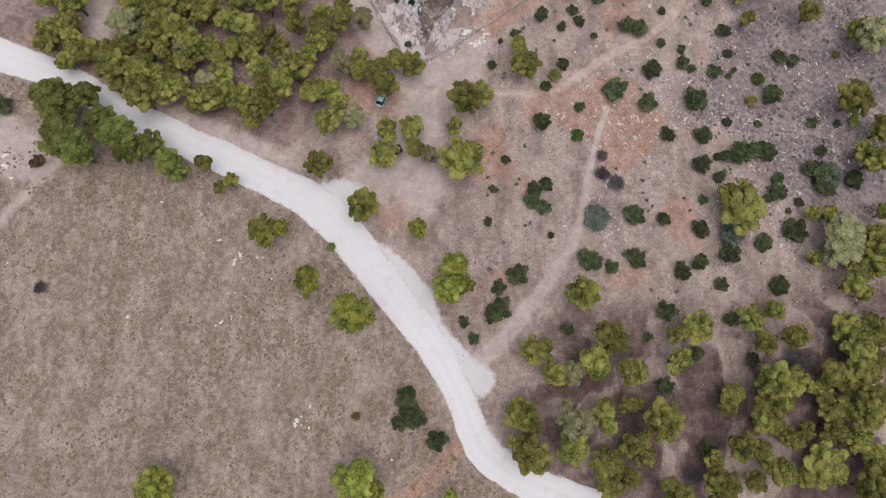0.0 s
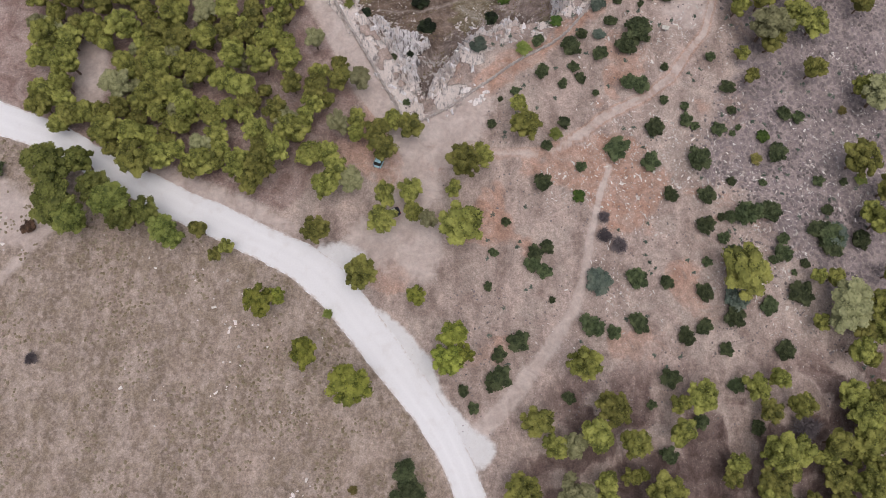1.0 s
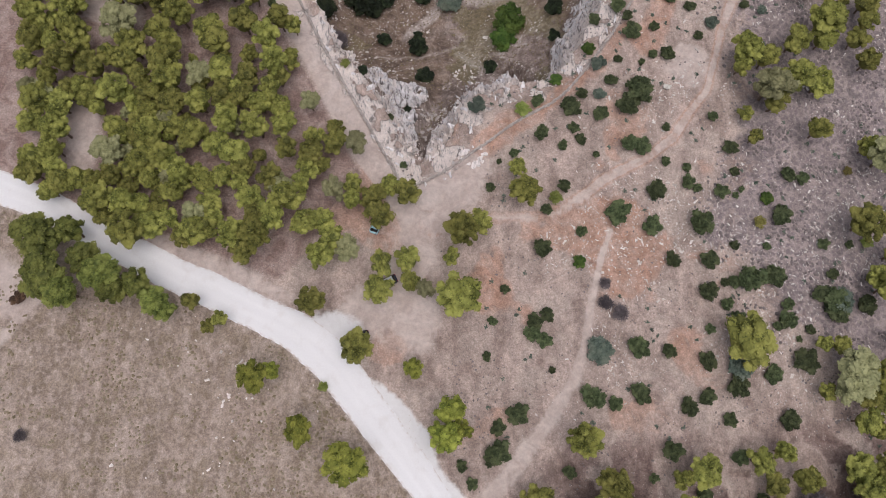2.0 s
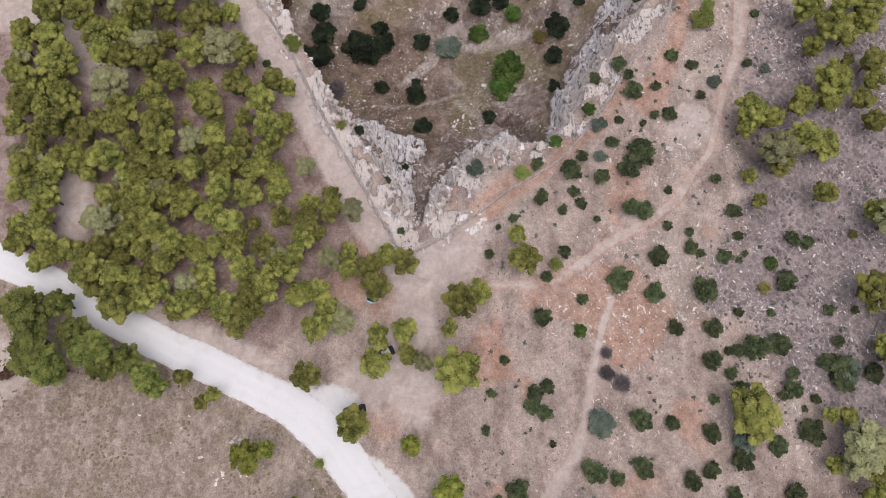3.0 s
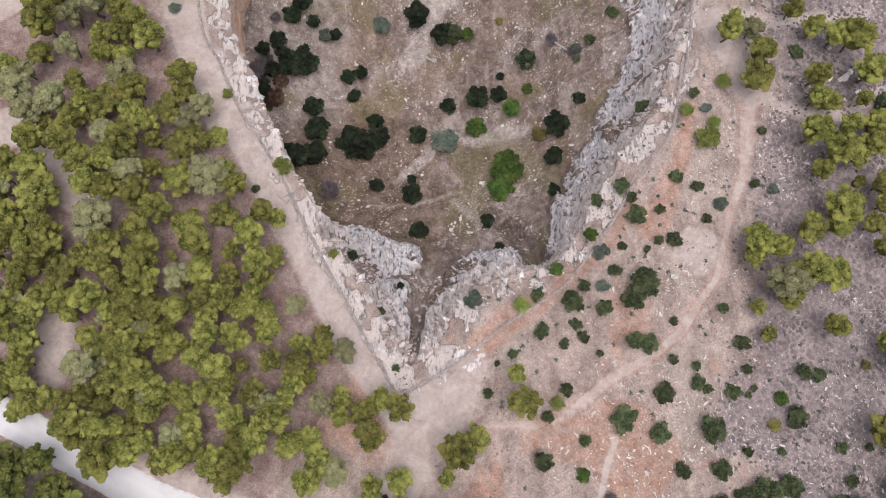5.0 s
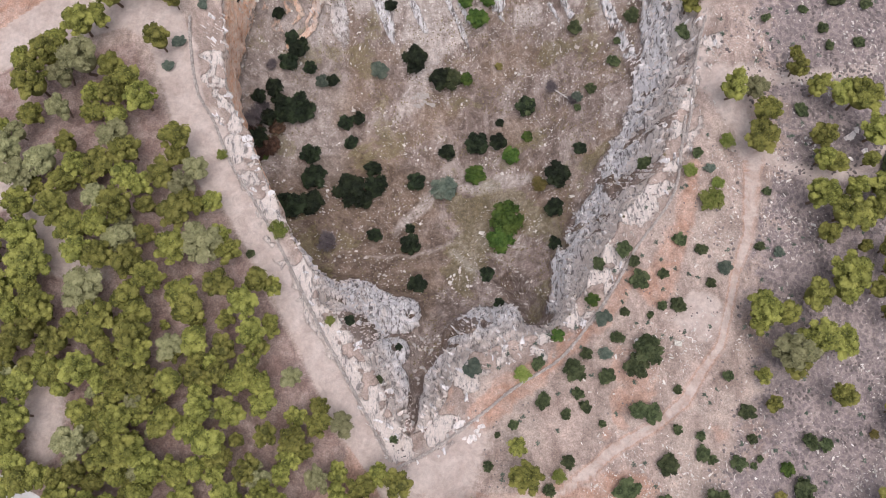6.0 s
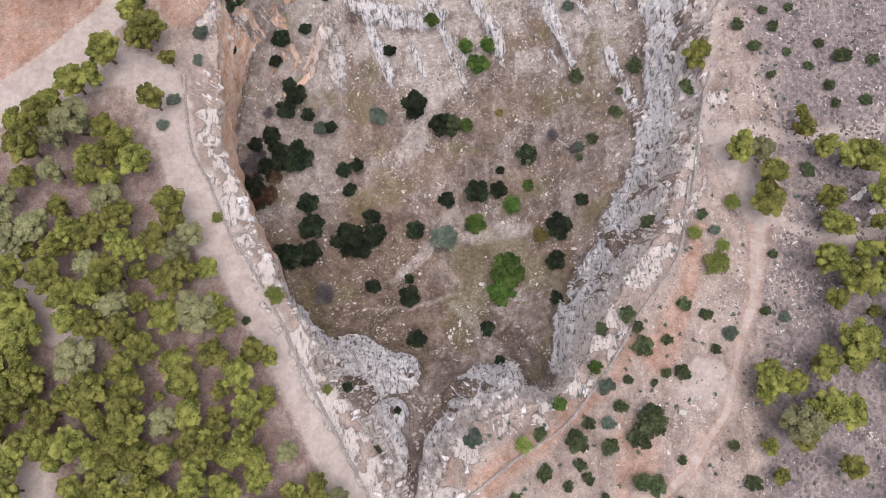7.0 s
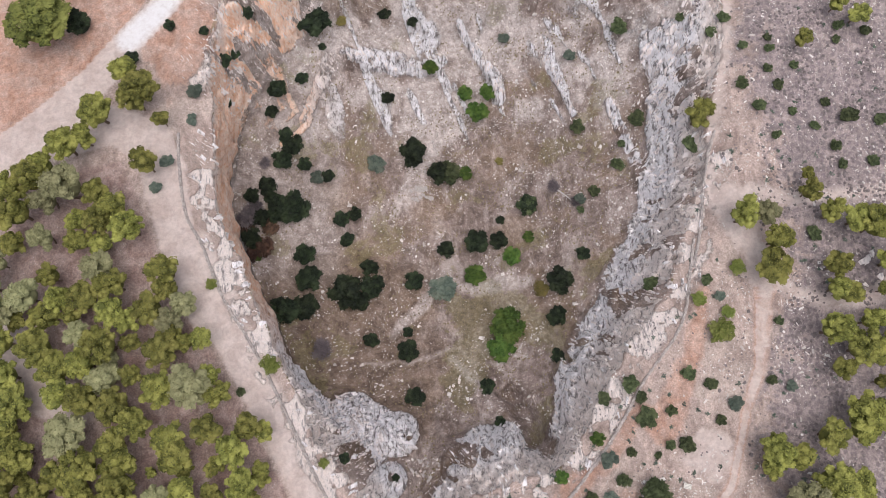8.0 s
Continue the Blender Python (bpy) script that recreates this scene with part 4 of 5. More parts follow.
stand(PINES, [(25.1, 20.4, 3.1), (46.8, 14.8, 3), (42.8, 13.5, 1.8), (16.8, 10.5, 2.8), (30, 12.6, 3.3), (27.1, 8.2, 2.7), (34, 6.8, 2.7), (19.6, 6.2, 2.1), (42.3, 8.6, 2.4), (57.1, 16.5, 2.1), (61.6, 18.1, 2), (60.1, 12.4, 2.1), (65, 13.4, 2.6), (77.6, 23.3, 2.5), (80.3, 21.6, 1.7), (71.7, 28.6, 1.5), (82.8, 27.2, 3), (79.3, 28, 2.7), (13.5, -0.7, 2.8), (15.6, -3, 1.8), (15.3, -7.7, 3.4), (13.2, -6.2, 2), (22.6, -6.5, 2.9), (28.7, 0.2, 2.1), (29.1, -2.4, 1.7), (38.5, -1.7, 3.4), (33.2, 0.9, 1.5), (35.4, 1.2, 1.3), (34, -6, 2.5), (28.4, -8.8, 2.7)], "pines of the southern slope", rng, (3, 4))
stand(PINES, [(35.6, -8, 1.9), (29.1, -12.2, 2.9), (32.5, -11.4, 2.1), (40.3, -13.7, 2.6), (48.8, -12.8, 3.1), (52.8, 2.9, 2.2), (51.5, 0.6, 1.8), (59.7, 5.3, 3.2), (64, 5.4, 2.8), (58.4, 0.2, 2.9), (57.7, -1.8, 2.5), (62.4, 2.7, 2.5), (53.1, -6.3, 2.7), (56.9, -6.8, 1.8), (48.1, -8.7, 1.8), (58.5, -9.1, 1.8), (60.5, -10.9, 2.7), (65, -11.8, 1.8), (55.6, -12.4, 2.1), (66.5, -3.8, 1.7), (62.5, -5.2, 2.1), (60.9, -3.1, 1.8), (71.3, 6.5, 2.6), (69.4, 4, 2.1), (71.5, 0.6, 3.1), (71.9, -3.5, 1.9), (70.1, -5.2, 1.7), (76.3, -0.5, 3.6), (79.9, 2, 2.9), (75.8, -5.2, 2.4)], "pines of the southern slope", rng, (3, 4))
stand(PINES, [(73.9, -4.8, 1.9), (69, -9.7, 3.8), (77.5, 7.1, 3.2), (75.6, 5.1, 2.4), (80, 9.3, 2.9), (76.6, 11.6, 3.4), (80.6, 14.5, 3.2), (75.4, 14.9, 3.1), (76.2, -13.4, 3.2), (79.6, -11.2, 2.5), (78.8, -8.2, 2.5), (85.1, 76.2, 1.7), (87.3, 54.5, 2.9), (83.4, 50.3, 2), (84.9, 47.6, 2.6), (82.2, 31.2, 3.7), (86.5, 37.9, 1.8), (75.2, 37.1, 1.7), (72.1, 37.7, 1.5)], "pines of the southern slope", rng, (3, 4))
stand(PALES, [(23, 6.5, 2.3), (74.7, 29.3, 2.9), (22.8, -2, 3.1), (87.1, 73.4, 3.8), (77, 32.2, 3.9)], "pines of the southern slope", rng, (3, 4))
stand(PINES, [(63.6, 127.9, 3.4), (75.8, 128.5, 2.4), (75.8, 124.1, 2.1), (78, 123.2, 2.4), (86.3, 129, 3.5), (85.3, 124, 1.7), (73.5, 116.3, 3), (81.1, 118, 2.1), (78.6, 112.9, 3.3), (82.7, 112.1, 2.1), (87.1, 118.5, 2.9), (85.5, 114.4, 2.9), (75.1, 109.5, 2), (86.9, 106.5, 2.6), (77.5, 101.5, 3.7), (77.4, 98.4, 2.7), (87.2, 102.8, 2.3), (84.4, 98.5, 2), (71.2, 97.5, 2.7), (60.7, 95, 3.1), (65.1, 93.9, 2.4), (60, 92.4, 1.9), (70.6, 89.7, 3.6), (75.7, 88.8, 2.9), (66.3, 84.8, 2.6), (86.2, 93.9, 2), (60.8, 82.9, 1.5), (82.3, 107, 1.3)], "pines of the eastern slope", rng, (3, 4))
stand(PALES, [(64.9, 87, 3.3)], "pines of the eastern slope", rng, (3, 4))
stand(BROADS, [(-76.5, 178.6, 6.3)], "pines by the dirt road", rng, (3, 4))
stand(PINES, [(-59.1, 168.4, 2.5), (-55.4, 164.3, 3.4), (-56.5, 161.9, 3.1), (-63.4, 159.4, 3.3), (-69.1, 152.7, 2.9), (-66.1, 154.7, 2.4), (-51.5, 158.4, 1.5), (-53.3, 148.9, 2.5), (-74.4, 146, 2.9), (-73.2, 148.9, 2.5), (-78.8, 144.8, 2.5), (-76.1, 139.4, 3.4), (-61.5, 142.7, 2.8), (-58.3, 140.2, 2.5), (-65.5, 137.9, 2.1), (-60.6, 137.5, 2.8), (-55.1, 136, 2.9), (-76.8, 133.6, 2.4), (-64.8, 133.9, 2), (-60.5, 133.5, 2.1), (54.6, 160.3, 2.6), (59, 137.8, 2.7), (64.9, 133.2, 2.5), (76.1, 138.5, 2.2), (80.8, 137.1, 2.7), (83.7, 135.6, 3.2), (72.5, 142.6, 2.2), (72.8, 146.3, 1.2), (85.6, 178.6, 2), (81.7, 181, 1.9)], "pines by the dirt road", rng, (3, 4))
stand(PINES, [(74.2, 173.6, 1.8)], "pines by the dirt road", rng, (3, 4))
stand(PALES, [(-67.1, 144.1, 3.5), (-71.5, 141.7, 2.4), (-71, 134.6, 2.4), (63.9, 138.4, 2.3)], "pines by the dirt road", rng, (3, 4))
stand(DARKS, [(-6.4, 2, 2.3), (-5.2, -1, 2.6), (-7.6, -2.2, 1.6), (-1, -5.2, 2), (14, 24.8, 2.1), (10.4, 22.4, 1.5), (10.4, 18.2, 2.3), (9.2, 17, 1.7), (3.8, 15.8, 1.2), (5.6, 12.8, 1.2), (27.8, 27.8, 2.4), (32, 26.6, 1.5), (36.8, 28.4, 2), (42.2, 18.2, 2.2), (45.8, 26, 1.8), (49.4, 27.8, 1.8), (53.6, 23.6, 1.4), (55.4, 29.6, 2.3), (65, 23.6, 2), (23, 14.6, 1.3), (47.6, 10.4, 1.6), (41, 4.4, 1.7), (38.6, 13.4, 1), (54.8, 17, 1.6), (58.4, 9.2, 1.6), (48.2, -7, 1.6), (50, 34.4, 1.9), (42.8, 36.2, 1.5), (36.8, 36.8, 2.1), (20.6, 32.6, 0.8)], "shrubs near the road", rng, (0.8, 1.15), 0.05)
stand(DARKS, [(8.6, 35, 0.9), (69.2, 34.4, 2.5), (62.6, 32, 1.8), (75.8, 45.8, 2.8), (76.4, 44, 2.5), (82.4, 45.2, 2.1), (-83.8, 56.6, 2)], "shrubs near the road", rng, (0.8, 1.15), 0.05)
stand(STRAWS, [(-15.4, -1, 0.9)], "shrubs near the road", rng, (0.8, 1.15), 0.05)
stand(DEADS, [(45.2, -11.8, 1.8), (67.4, 9.2, 2.4), (-71.8, 21.2, 1.1)], "shrubs near the road", rng, (0.8, 1.15), 0.05)
stand(GREYS, [(29.6, 36.2, 2.4), (56, 33.2, 2.6)], "shrubs near the road", rng, (0.8, 1.15), 0.05)
stand(LIMES, [(84.2, 57.8, 1.3), (-20.8, 29.6, 1)], "shrubs near the road", rng, (0.8, 1.15), 0.05)
stand(DARKS, [(20, 78.8, 1.5), (24.2, 76.4, 1.1), (27.8, 77.6, 1.3), (26.6, 80, 1.3), (30.8, 74.6, 0.8), (37.4, 77, 1.6), (39.8, 76.4, 1.9), (45.2, 80.6, 0.9), (44.6, 73.4, 1.1), (14.6, 74.6, 1), (11.6, 72.8, 0.6), (9.8, 67.4, 1), (24.2, 68, 1.4), (20.6, 63.2, 1.2), (42.2, 67.4, 2), (34.4, 62.6, 2.6), (41, 60.2, 2), (50.6, 60.8, 2.5), (27.2, 59, 1.2), (19.4, 55.4, 2), (44.6, 53.6, 1.6), (51.8, 53.6, 1.9), (48.8, 72.2, 1), (48.8, 69.2, 1.5), (50.6, 68, 1), (57.8, 76.4, 1.7), (58.4, 71.6, 1), (55.4, 67.4, 1.5), (58.4, 66.8, 0.8), (59.6, 68, 0.7)], "shrubs of the hillside", rng, (0.8, 1.15), 0.05)
stand(DARKS, [(66.8, 62.6, 2), (69.2, 71, 1.6), (72.2, 70.4, 1.6), (57.2, 56.6, 1), (63.8, 56.6, 0.8), (59.6, 50, 2.8), (56.6, 49.4, 1.6), (64.4, 50.6, 2.1), (51.2, 47.6, 1.9), (54.8, 49.4, 1), (54.8, 45.2, 1.4), (12.2, 47.6, 1), (9.8, 41.6, 0.9), (17.6, 41.6, 1.6), (17, 39.2, 1.7), (20, 42.8, 1.5), (19.4, 38, 1.5), (51.2, 40.4, 1), (56.6, 42.2, 1.6), (66.2, 42.2, 2), (64.4, 41, 0.9), (66.8, 45.2, 1.4), (68.6, 38.6, 0.7), (74, 47, 2.2), (76.4, 51.2, 1.2), (71, 40.4, 1), (75.2, 57.2, 1.2), (80.6, 57.2, 0.9)], "shrubs of the hillside", rng, (0.8, 1.15), 0.05)
stand(LIMES, [(22.4, 65.6, 1.3)], "shrubs of the hillside", rng, (0.8, 1.15), 0.05)
stand(GREENS, [(26.6, 53, 1.4), (64.4, 66.2, 1.4)], "shrubs of the hillside", rng, (0.8, 1.15), 0.05)
stand(STRAWS, [(62.6, 61.4, 1.4), (81.8, 72.2, 1)], "shrubs of the hillside", rng, (0.8, 1.15), 0.05)
stand(DEADS, [(33.8, 43.4, 1.5), (31.4, 45.2, 1.3), (31.4, 48.8, 1.1)], "shrubs of the hillside", rng, (0.8, 1.15), 0.05)
stand(GREYS, [(77, 45.8, 2.7)], "shrubs of the hillside", rng, (0.8, 1.15), 0.05)
stand(DARKS, [(44.6, 127.4, 1.8), (52.4, 126.2, 1.1), (47.6, 108.8, 1.4), (51.8, 107, 1.2), (44, 102.2, 1.1), (53, 100.4, 1.1), (46.4, 96.2, 1.5), (43.4, 96.2, 1), (41, 94.4, 0.8), (36.8, 107, 1.6), (38.6, 104.6, 1.2), (39.2, 101, 2.1), (32, 104.6, 1.3), (34.4, 90.2, 1.3), (36.2, 95, 1), (28.4, 87.2, 1.3), (19.4, 85.4, 1.3), (39.8, 87.8, 2.9), (37.4, 84.8, 2.5), (32, 83, 1.5), (26, 84.2, 2.2), (54.8, 83, 1.2), (65.6, 118.4, 1), (63.2, 107.6, 1.1), (90.8, 123.8, 2.2), (-34, 106.4, 0.9), (-10, 83, 1), (-7, 72.2, 0.8)], "shrubs along the rim", rng, (0.8, 1.15), 0.05)
stand(LIMES, [(50.6, 122.6, 1.6), (58.4, 128.6, 1.8), (54.2, 116.6, 2.5), (56, 120.2, 1.3), (16.4, 83.6, 1.7), (-40.6, 126.2, 1.2), (-29.2, 111.2, 2), (-19, 93.8, 1)], "shrubs along the rim", rng, (0.8, 1.15), 0.05)
stand(GREYS, [(54.8, 123.2, 1), (56, 103.4, 1.4), (32, 93.8, 1.6), (32, 87.2, 1.3), (7.4, 84.8, 1.7), (66.8, 106.4, 1.1)], "shrubs along the rim", rng, (0.8, 1.15), 0.05)
stand(GREENS, [(30.2, 97.4, 1.4), (23.6, 90.8, 1.5)], "shrubs along the rim", rng, (0.8, 1.15), 0.05)
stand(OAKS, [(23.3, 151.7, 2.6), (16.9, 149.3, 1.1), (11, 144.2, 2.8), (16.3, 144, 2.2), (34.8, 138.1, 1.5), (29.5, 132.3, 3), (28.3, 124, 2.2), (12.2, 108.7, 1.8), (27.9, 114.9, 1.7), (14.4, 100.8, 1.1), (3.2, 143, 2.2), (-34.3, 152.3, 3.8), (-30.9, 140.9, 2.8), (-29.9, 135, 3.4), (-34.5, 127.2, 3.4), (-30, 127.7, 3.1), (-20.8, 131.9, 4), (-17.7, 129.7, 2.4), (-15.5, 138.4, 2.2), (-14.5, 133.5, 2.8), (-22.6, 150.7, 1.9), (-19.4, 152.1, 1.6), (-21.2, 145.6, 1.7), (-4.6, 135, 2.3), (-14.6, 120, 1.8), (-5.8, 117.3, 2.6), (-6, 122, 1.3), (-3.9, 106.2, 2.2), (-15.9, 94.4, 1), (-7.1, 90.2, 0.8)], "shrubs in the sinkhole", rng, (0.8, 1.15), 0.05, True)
stand(GREENS, [(19.3, 139.6, 2.4), (10.4, 135.7, 2.6), (23.3, 144.1, 1.5), (17.4, 122.6, 4.1), (15.6, 117.4, 3.1)], "shrubs in the sinkhole", rng, (0.8, 1.15), 0.05, True)
stand(GREYS, [(2.6, 132.7, 3.3)], "shrubs in the sinkhole", rng, (0.8, 1.15), 0.05, True)
stand(STRAWS, [(25.5, 130.7, 2.1)], "shrubs in the sinkhole", rng, (0.8, 1.15), 0.05, True)
stand(DEADS, [(-25.8, 117.7, 2.4), (29.2, 155.0, 1.6), (33.8, 150.6, 1.3)], "shrubs in the sinkhole", rng, (0.8, 1.15), 0.05, True)
stand(DARKS, [(42.4, 186.1, 2), (58.5, 178.5, 1.3), (46.4, 166.6, 1.9), (34.5, 167.8, 1.9), (43.4, 161.8, 1.1), (42.6, 157.3, 1.6), (54.1, 155.7, 1.8), (37.7, 152.2, 1.5), (23.3, 151.7, 2.5), (34.8, 148.6, 1.1), (4.4, 162.4, 2.9), (60.8, 180.8, 1.3), (53.4, 183.5, 1.1), (68.6, 175.4, 0.9), (68.6, 173, 1), (73.4, 169.4, 1), (62.6, 165.8, 1.4), (68, 168.8, 1.1), (69.8, 165.2, 1.1), (65.6, 161, 1.5), (76.4, 156.8, 1.1), (83, 158.6, 1.8), (80, 152.6, 1.3), (68.6, 155, 1), (78.8, 161.6, 1), (72.2, 159.8, 1), (89.6, 158, 1.3), (87.2, 149.6, 1.3), (81.2, 149, 1.1), (88.4, 176.6, 1.2)], "shrubs of the northern slope", rng, (0.8, 1.15), 0.05, True)
stand(DARKS, [(82.4, 174.8, 0.9), (83, 177.8, 1.2), (63.8, 174.2, 1), (74, 135.2, 1.5)], "shrubs of the northern slope", rng, (0.8, 1.15), 0.05, True)
stand(GREYS, [(34.8, 151.1, 1.4), (18.2, 192.2, 1.4)], "shrubs of the northern slope", rng, (0.8, 1.15), 0.05, True)
stand(GREENS, [(8.7, 181.1, 2), (14.2, 180.4, 2), (11.6, 175.9, 2.9), (8.6, 161.9, 1.7)], "shrubs of the northern slope", rng, (0.8, 1.15), 0.05, True)
stand(STRAWS, [(16.9, 164, 1.1)], "shrubs of the northern slope", rng, (0.8, 1.15), 0.05, True)
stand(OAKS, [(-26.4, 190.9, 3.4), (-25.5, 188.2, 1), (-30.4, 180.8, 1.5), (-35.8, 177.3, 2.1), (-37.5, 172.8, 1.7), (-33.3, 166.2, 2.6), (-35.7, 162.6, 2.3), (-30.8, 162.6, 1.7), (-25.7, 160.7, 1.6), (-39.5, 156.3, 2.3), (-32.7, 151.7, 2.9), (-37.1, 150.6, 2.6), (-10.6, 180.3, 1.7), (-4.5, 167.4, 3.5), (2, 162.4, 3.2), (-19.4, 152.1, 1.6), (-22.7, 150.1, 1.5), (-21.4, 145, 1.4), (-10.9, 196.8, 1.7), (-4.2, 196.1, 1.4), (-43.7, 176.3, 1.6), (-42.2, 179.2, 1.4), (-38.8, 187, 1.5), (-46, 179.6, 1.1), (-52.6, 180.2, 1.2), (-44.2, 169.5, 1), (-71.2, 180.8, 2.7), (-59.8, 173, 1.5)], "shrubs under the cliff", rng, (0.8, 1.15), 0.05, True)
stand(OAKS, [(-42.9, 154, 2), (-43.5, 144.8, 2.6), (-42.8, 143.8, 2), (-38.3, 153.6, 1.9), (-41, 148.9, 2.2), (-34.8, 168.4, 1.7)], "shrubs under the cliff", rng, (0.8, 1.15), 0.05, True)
stand(GREYS, [(-28.3, 160, 1.8), (-13.9, 164.6, 2.4), (-46.9, 159.8, 1.3), (-46.6, 165.8, 1.5), (-50.8, 150.8, 1.5), (-52.6, 145.4, 1.3), (32.9, 184.2, 1.4)], "shrubs under the cliff", rng, (0.8, 1.15), 0.05, True)
stand(GREENS, [(0.2, 186.4, 2), (-41.8, 140, 1)], "shrubs under the cliff", rng, (0.8, 1.15), 0.05, True)
stand(STRAWS, [(-20.9, 194, 1.4)], "shrubs under the cliff", rng, (0.8, 1.15), 0.05, True)
stand(RUSTS, [(-40.3, 142.3, 2.6), (-43.2, 140.4, 2.2), (-38.9, 147.2, 2.0), (-44.0, 146.5, 2.2)], "shrubs under the cliff", rng, (0.8, 1.15), 0.05, True)
stand(RUSTS, [(-75.7, 45.3, 1.4)], "shrubs near the road", rng, (0.8, 1.15), 0.05)
stand(DEADS, [(-39.8, 161.7, 1.4), (-43.9, 149, 2.3), (-42, 151.8, 1.7)], "shrubs under the cliff", rng, (0.8, 1.15), 0.05, True)
stand(PINES, [(-74.6, 119.3, 1.8), (-64.7, 120.2, 1.8), (-80.7, 107.9, 1.8), (-80.8, 103.4, 2.3), (-55.6, 93.5, 1.4), (-48.1, 92.8, 0.9), (-42.3, 93.1, 1.6), (-46.1, 87.5, 1.6), (-41.1, 86.4, 1.7), (-39, 85.8, 1.7), (-67.9, 85.9, 2.1), (-74.8, 85.7, 1.7), (-66.1, 83.4, 1.6), (-64.5, 81.4, 1.6), (-55.9, 84.8, 1.8), (-78.3, 95.5, 2.7), (-54.8, 81, 1.7), (-50.4, 84, 1.6), (-59.8, 76.2, 2.2), (-55.9, 75.1, 2.2), (-50.9, 76.4, 1.3), (-48.2, 79.2, 1.5), (-46.7, 75.3, 2.2), (-42.9, 75.2, 1.7), (-51.4, 72.9, 1.5), (-53.1, 67.2, 2), (-45.7, 82.4, 1.5), (-40.7, 80.7, 1.8), (-44.3, 68.2, 1.9), (-47.4, 66.8, 1.5)], "pines of the wood", rng, (3, 4))
stand(PINES, [(-35.6, 69.8, 1.5), (-33.9, 72.5, 1.3), (-75.9, 100.9, 1.7), (-69.6, 91.9, 1.4)], "pines of the wood", rng, (3, 4))
stand(PALES, [(-57.2, 112.1, 1.7), (-80.3, 105.5, 2), (-71.4, 84.8, 1.9), (-79, 86.2, 1.7), (-75.5, 84.1, 2.4), (-59.5, 80.9, 1.1), (-51.3, 79.1, 2), (-48.7, 73.9, 1.1), (-59, 72.9, 1.6), (-49.4, 67.9, 2.2), (-38.8, 78, 1.7)], "pines of the wood", rng, (3, 4))
for model in PINES + SUNNIES + OLD_PINES + PALES + BROADS + OLD_BROADS + DARKS + OAKS + GREYS + LIMES + GREENS + STRAWS + RUSTS + DEADS:
    drop_model(model)


# ---- stones, rocks and dry grass ----
CUBE = np.array([(x, y, z) for x in (-1, 1) for y in (-1, 1) for z in (-1, 1)], float)
CUBE_F = np.array([(0, 1, 3, 2), (4, 6, 7, 5), (0, 4, 5, 1), (2, 3, 7, 6), (0, 2, 6, 4), (1, 5, 7, 3)])


def turns(rng, n, tilt):
    """n turns about the upright, then tilted by up to tilt radians."""
    a, b, c = rng.uniform(0, 6.28, n), rng.normal(0, tilt, n), rng.normal(0, tilt, n)
    o, i = np.zeros(n), np.ones(n)
    rz = np.stack([np.cos(a), -np.sin(a), o, np.sin(a), np.cos(a), o, o, o, i], -1).reshape(-1, 3, 3)
    rx = np.stack([i, o, o, o, np.cos(b), -np.sin(b), o, np.sin(b), np.cos(b)], -1).reshape(-1, 3, 3)
    ry = np.stack([np.cos(c), o, np.sin(c), o, i, o, -np.sin(c), o, np.cos(c)], -1).reshape(-1, 3, 3)
    return rz @ rx @ ry


def blocks(rng, places, sizes, turn, ragged=0.28, edge=(0.45, 0.95)):
    """Angular stones, all in one pair of arrays; a narrow edge makes ridges of them."""
    n = len(places)
    v = CUBE[None] * (1 + ragged * rng.normal(size=(n, 8, 3)))
    v[:, :, :1] *= np.where(CUBE[None, :, 2:] > 0, rng.uniform(*edge, (n, 1, 1)), 1)
    v[:, :, 1:2] *= np.where(CUBE[None, :, 2:] > 0, rng.uniform(0.45, 0.95, (n, 1, 1)), 1)
    v = np.einsum("nij,nkj->nki", turn, v * sizes[:, None]) + places[:, None]
    f = CUBE_F[None] + 8 * np.arange(n)[:, None, None]
    return v.reshape(-1, 3), f.reshape(-1, 4)


def spin(a):
    """Turns about the upright."""
    o, i = 0 * a, 1 + 0 * a
    return np.stack([np.cos(a), -np.sin(a), o, np.sin(a), np.cos(a), o, o, o, i], -1).reshape(-1, 3, 3)


def clear_of_ways(x, y):
    d, w = near_line(x, y, ROAD)
    ok = d > w / 2 + 0.6
    for way in (TRAIL_EAST, TRAIL_NORTH, TRAIL_MID, TRAIL_RIM, TRAIL_RIM_NORTH, DIRT_ROAD, CLEARING):
        d, w = near_line(x, y, way)
        ok &= d > w / 2
    return ok


def scatter(rng, n, box, keep):
    x, y = rng.uniform(box[0], box[1], n), rng.uniform(box[2], box[3], n)
    ok = keep(x, y)
    x, y = x[ok], y[ok]
    return np.stack(ground(x, y), -1)


def stuff(name, verts, faces, material, label, category):
    return tagged(new(name, fill(name, verts, faces, material)), label, category, kind="stuff")


rng = np.random.default_rng(17)


def stony(x, y):
    chance = smooth(-0.05, 0.35, fbm(x / 11, y / 11, 201) + 0.25 * fbm(x / 3, y / 3, 202)) + 0.06
    chance = chance + 0.25 * smooth(54, 62, x) * smooth(145, 160, y)
    east = smooth(14, 26, x) * smooth(15, 40, y)
    return (rng.uniform(size=x.shape) < chance * east) & ~within(x, y, RIM) & clear_of_ways(x, y)


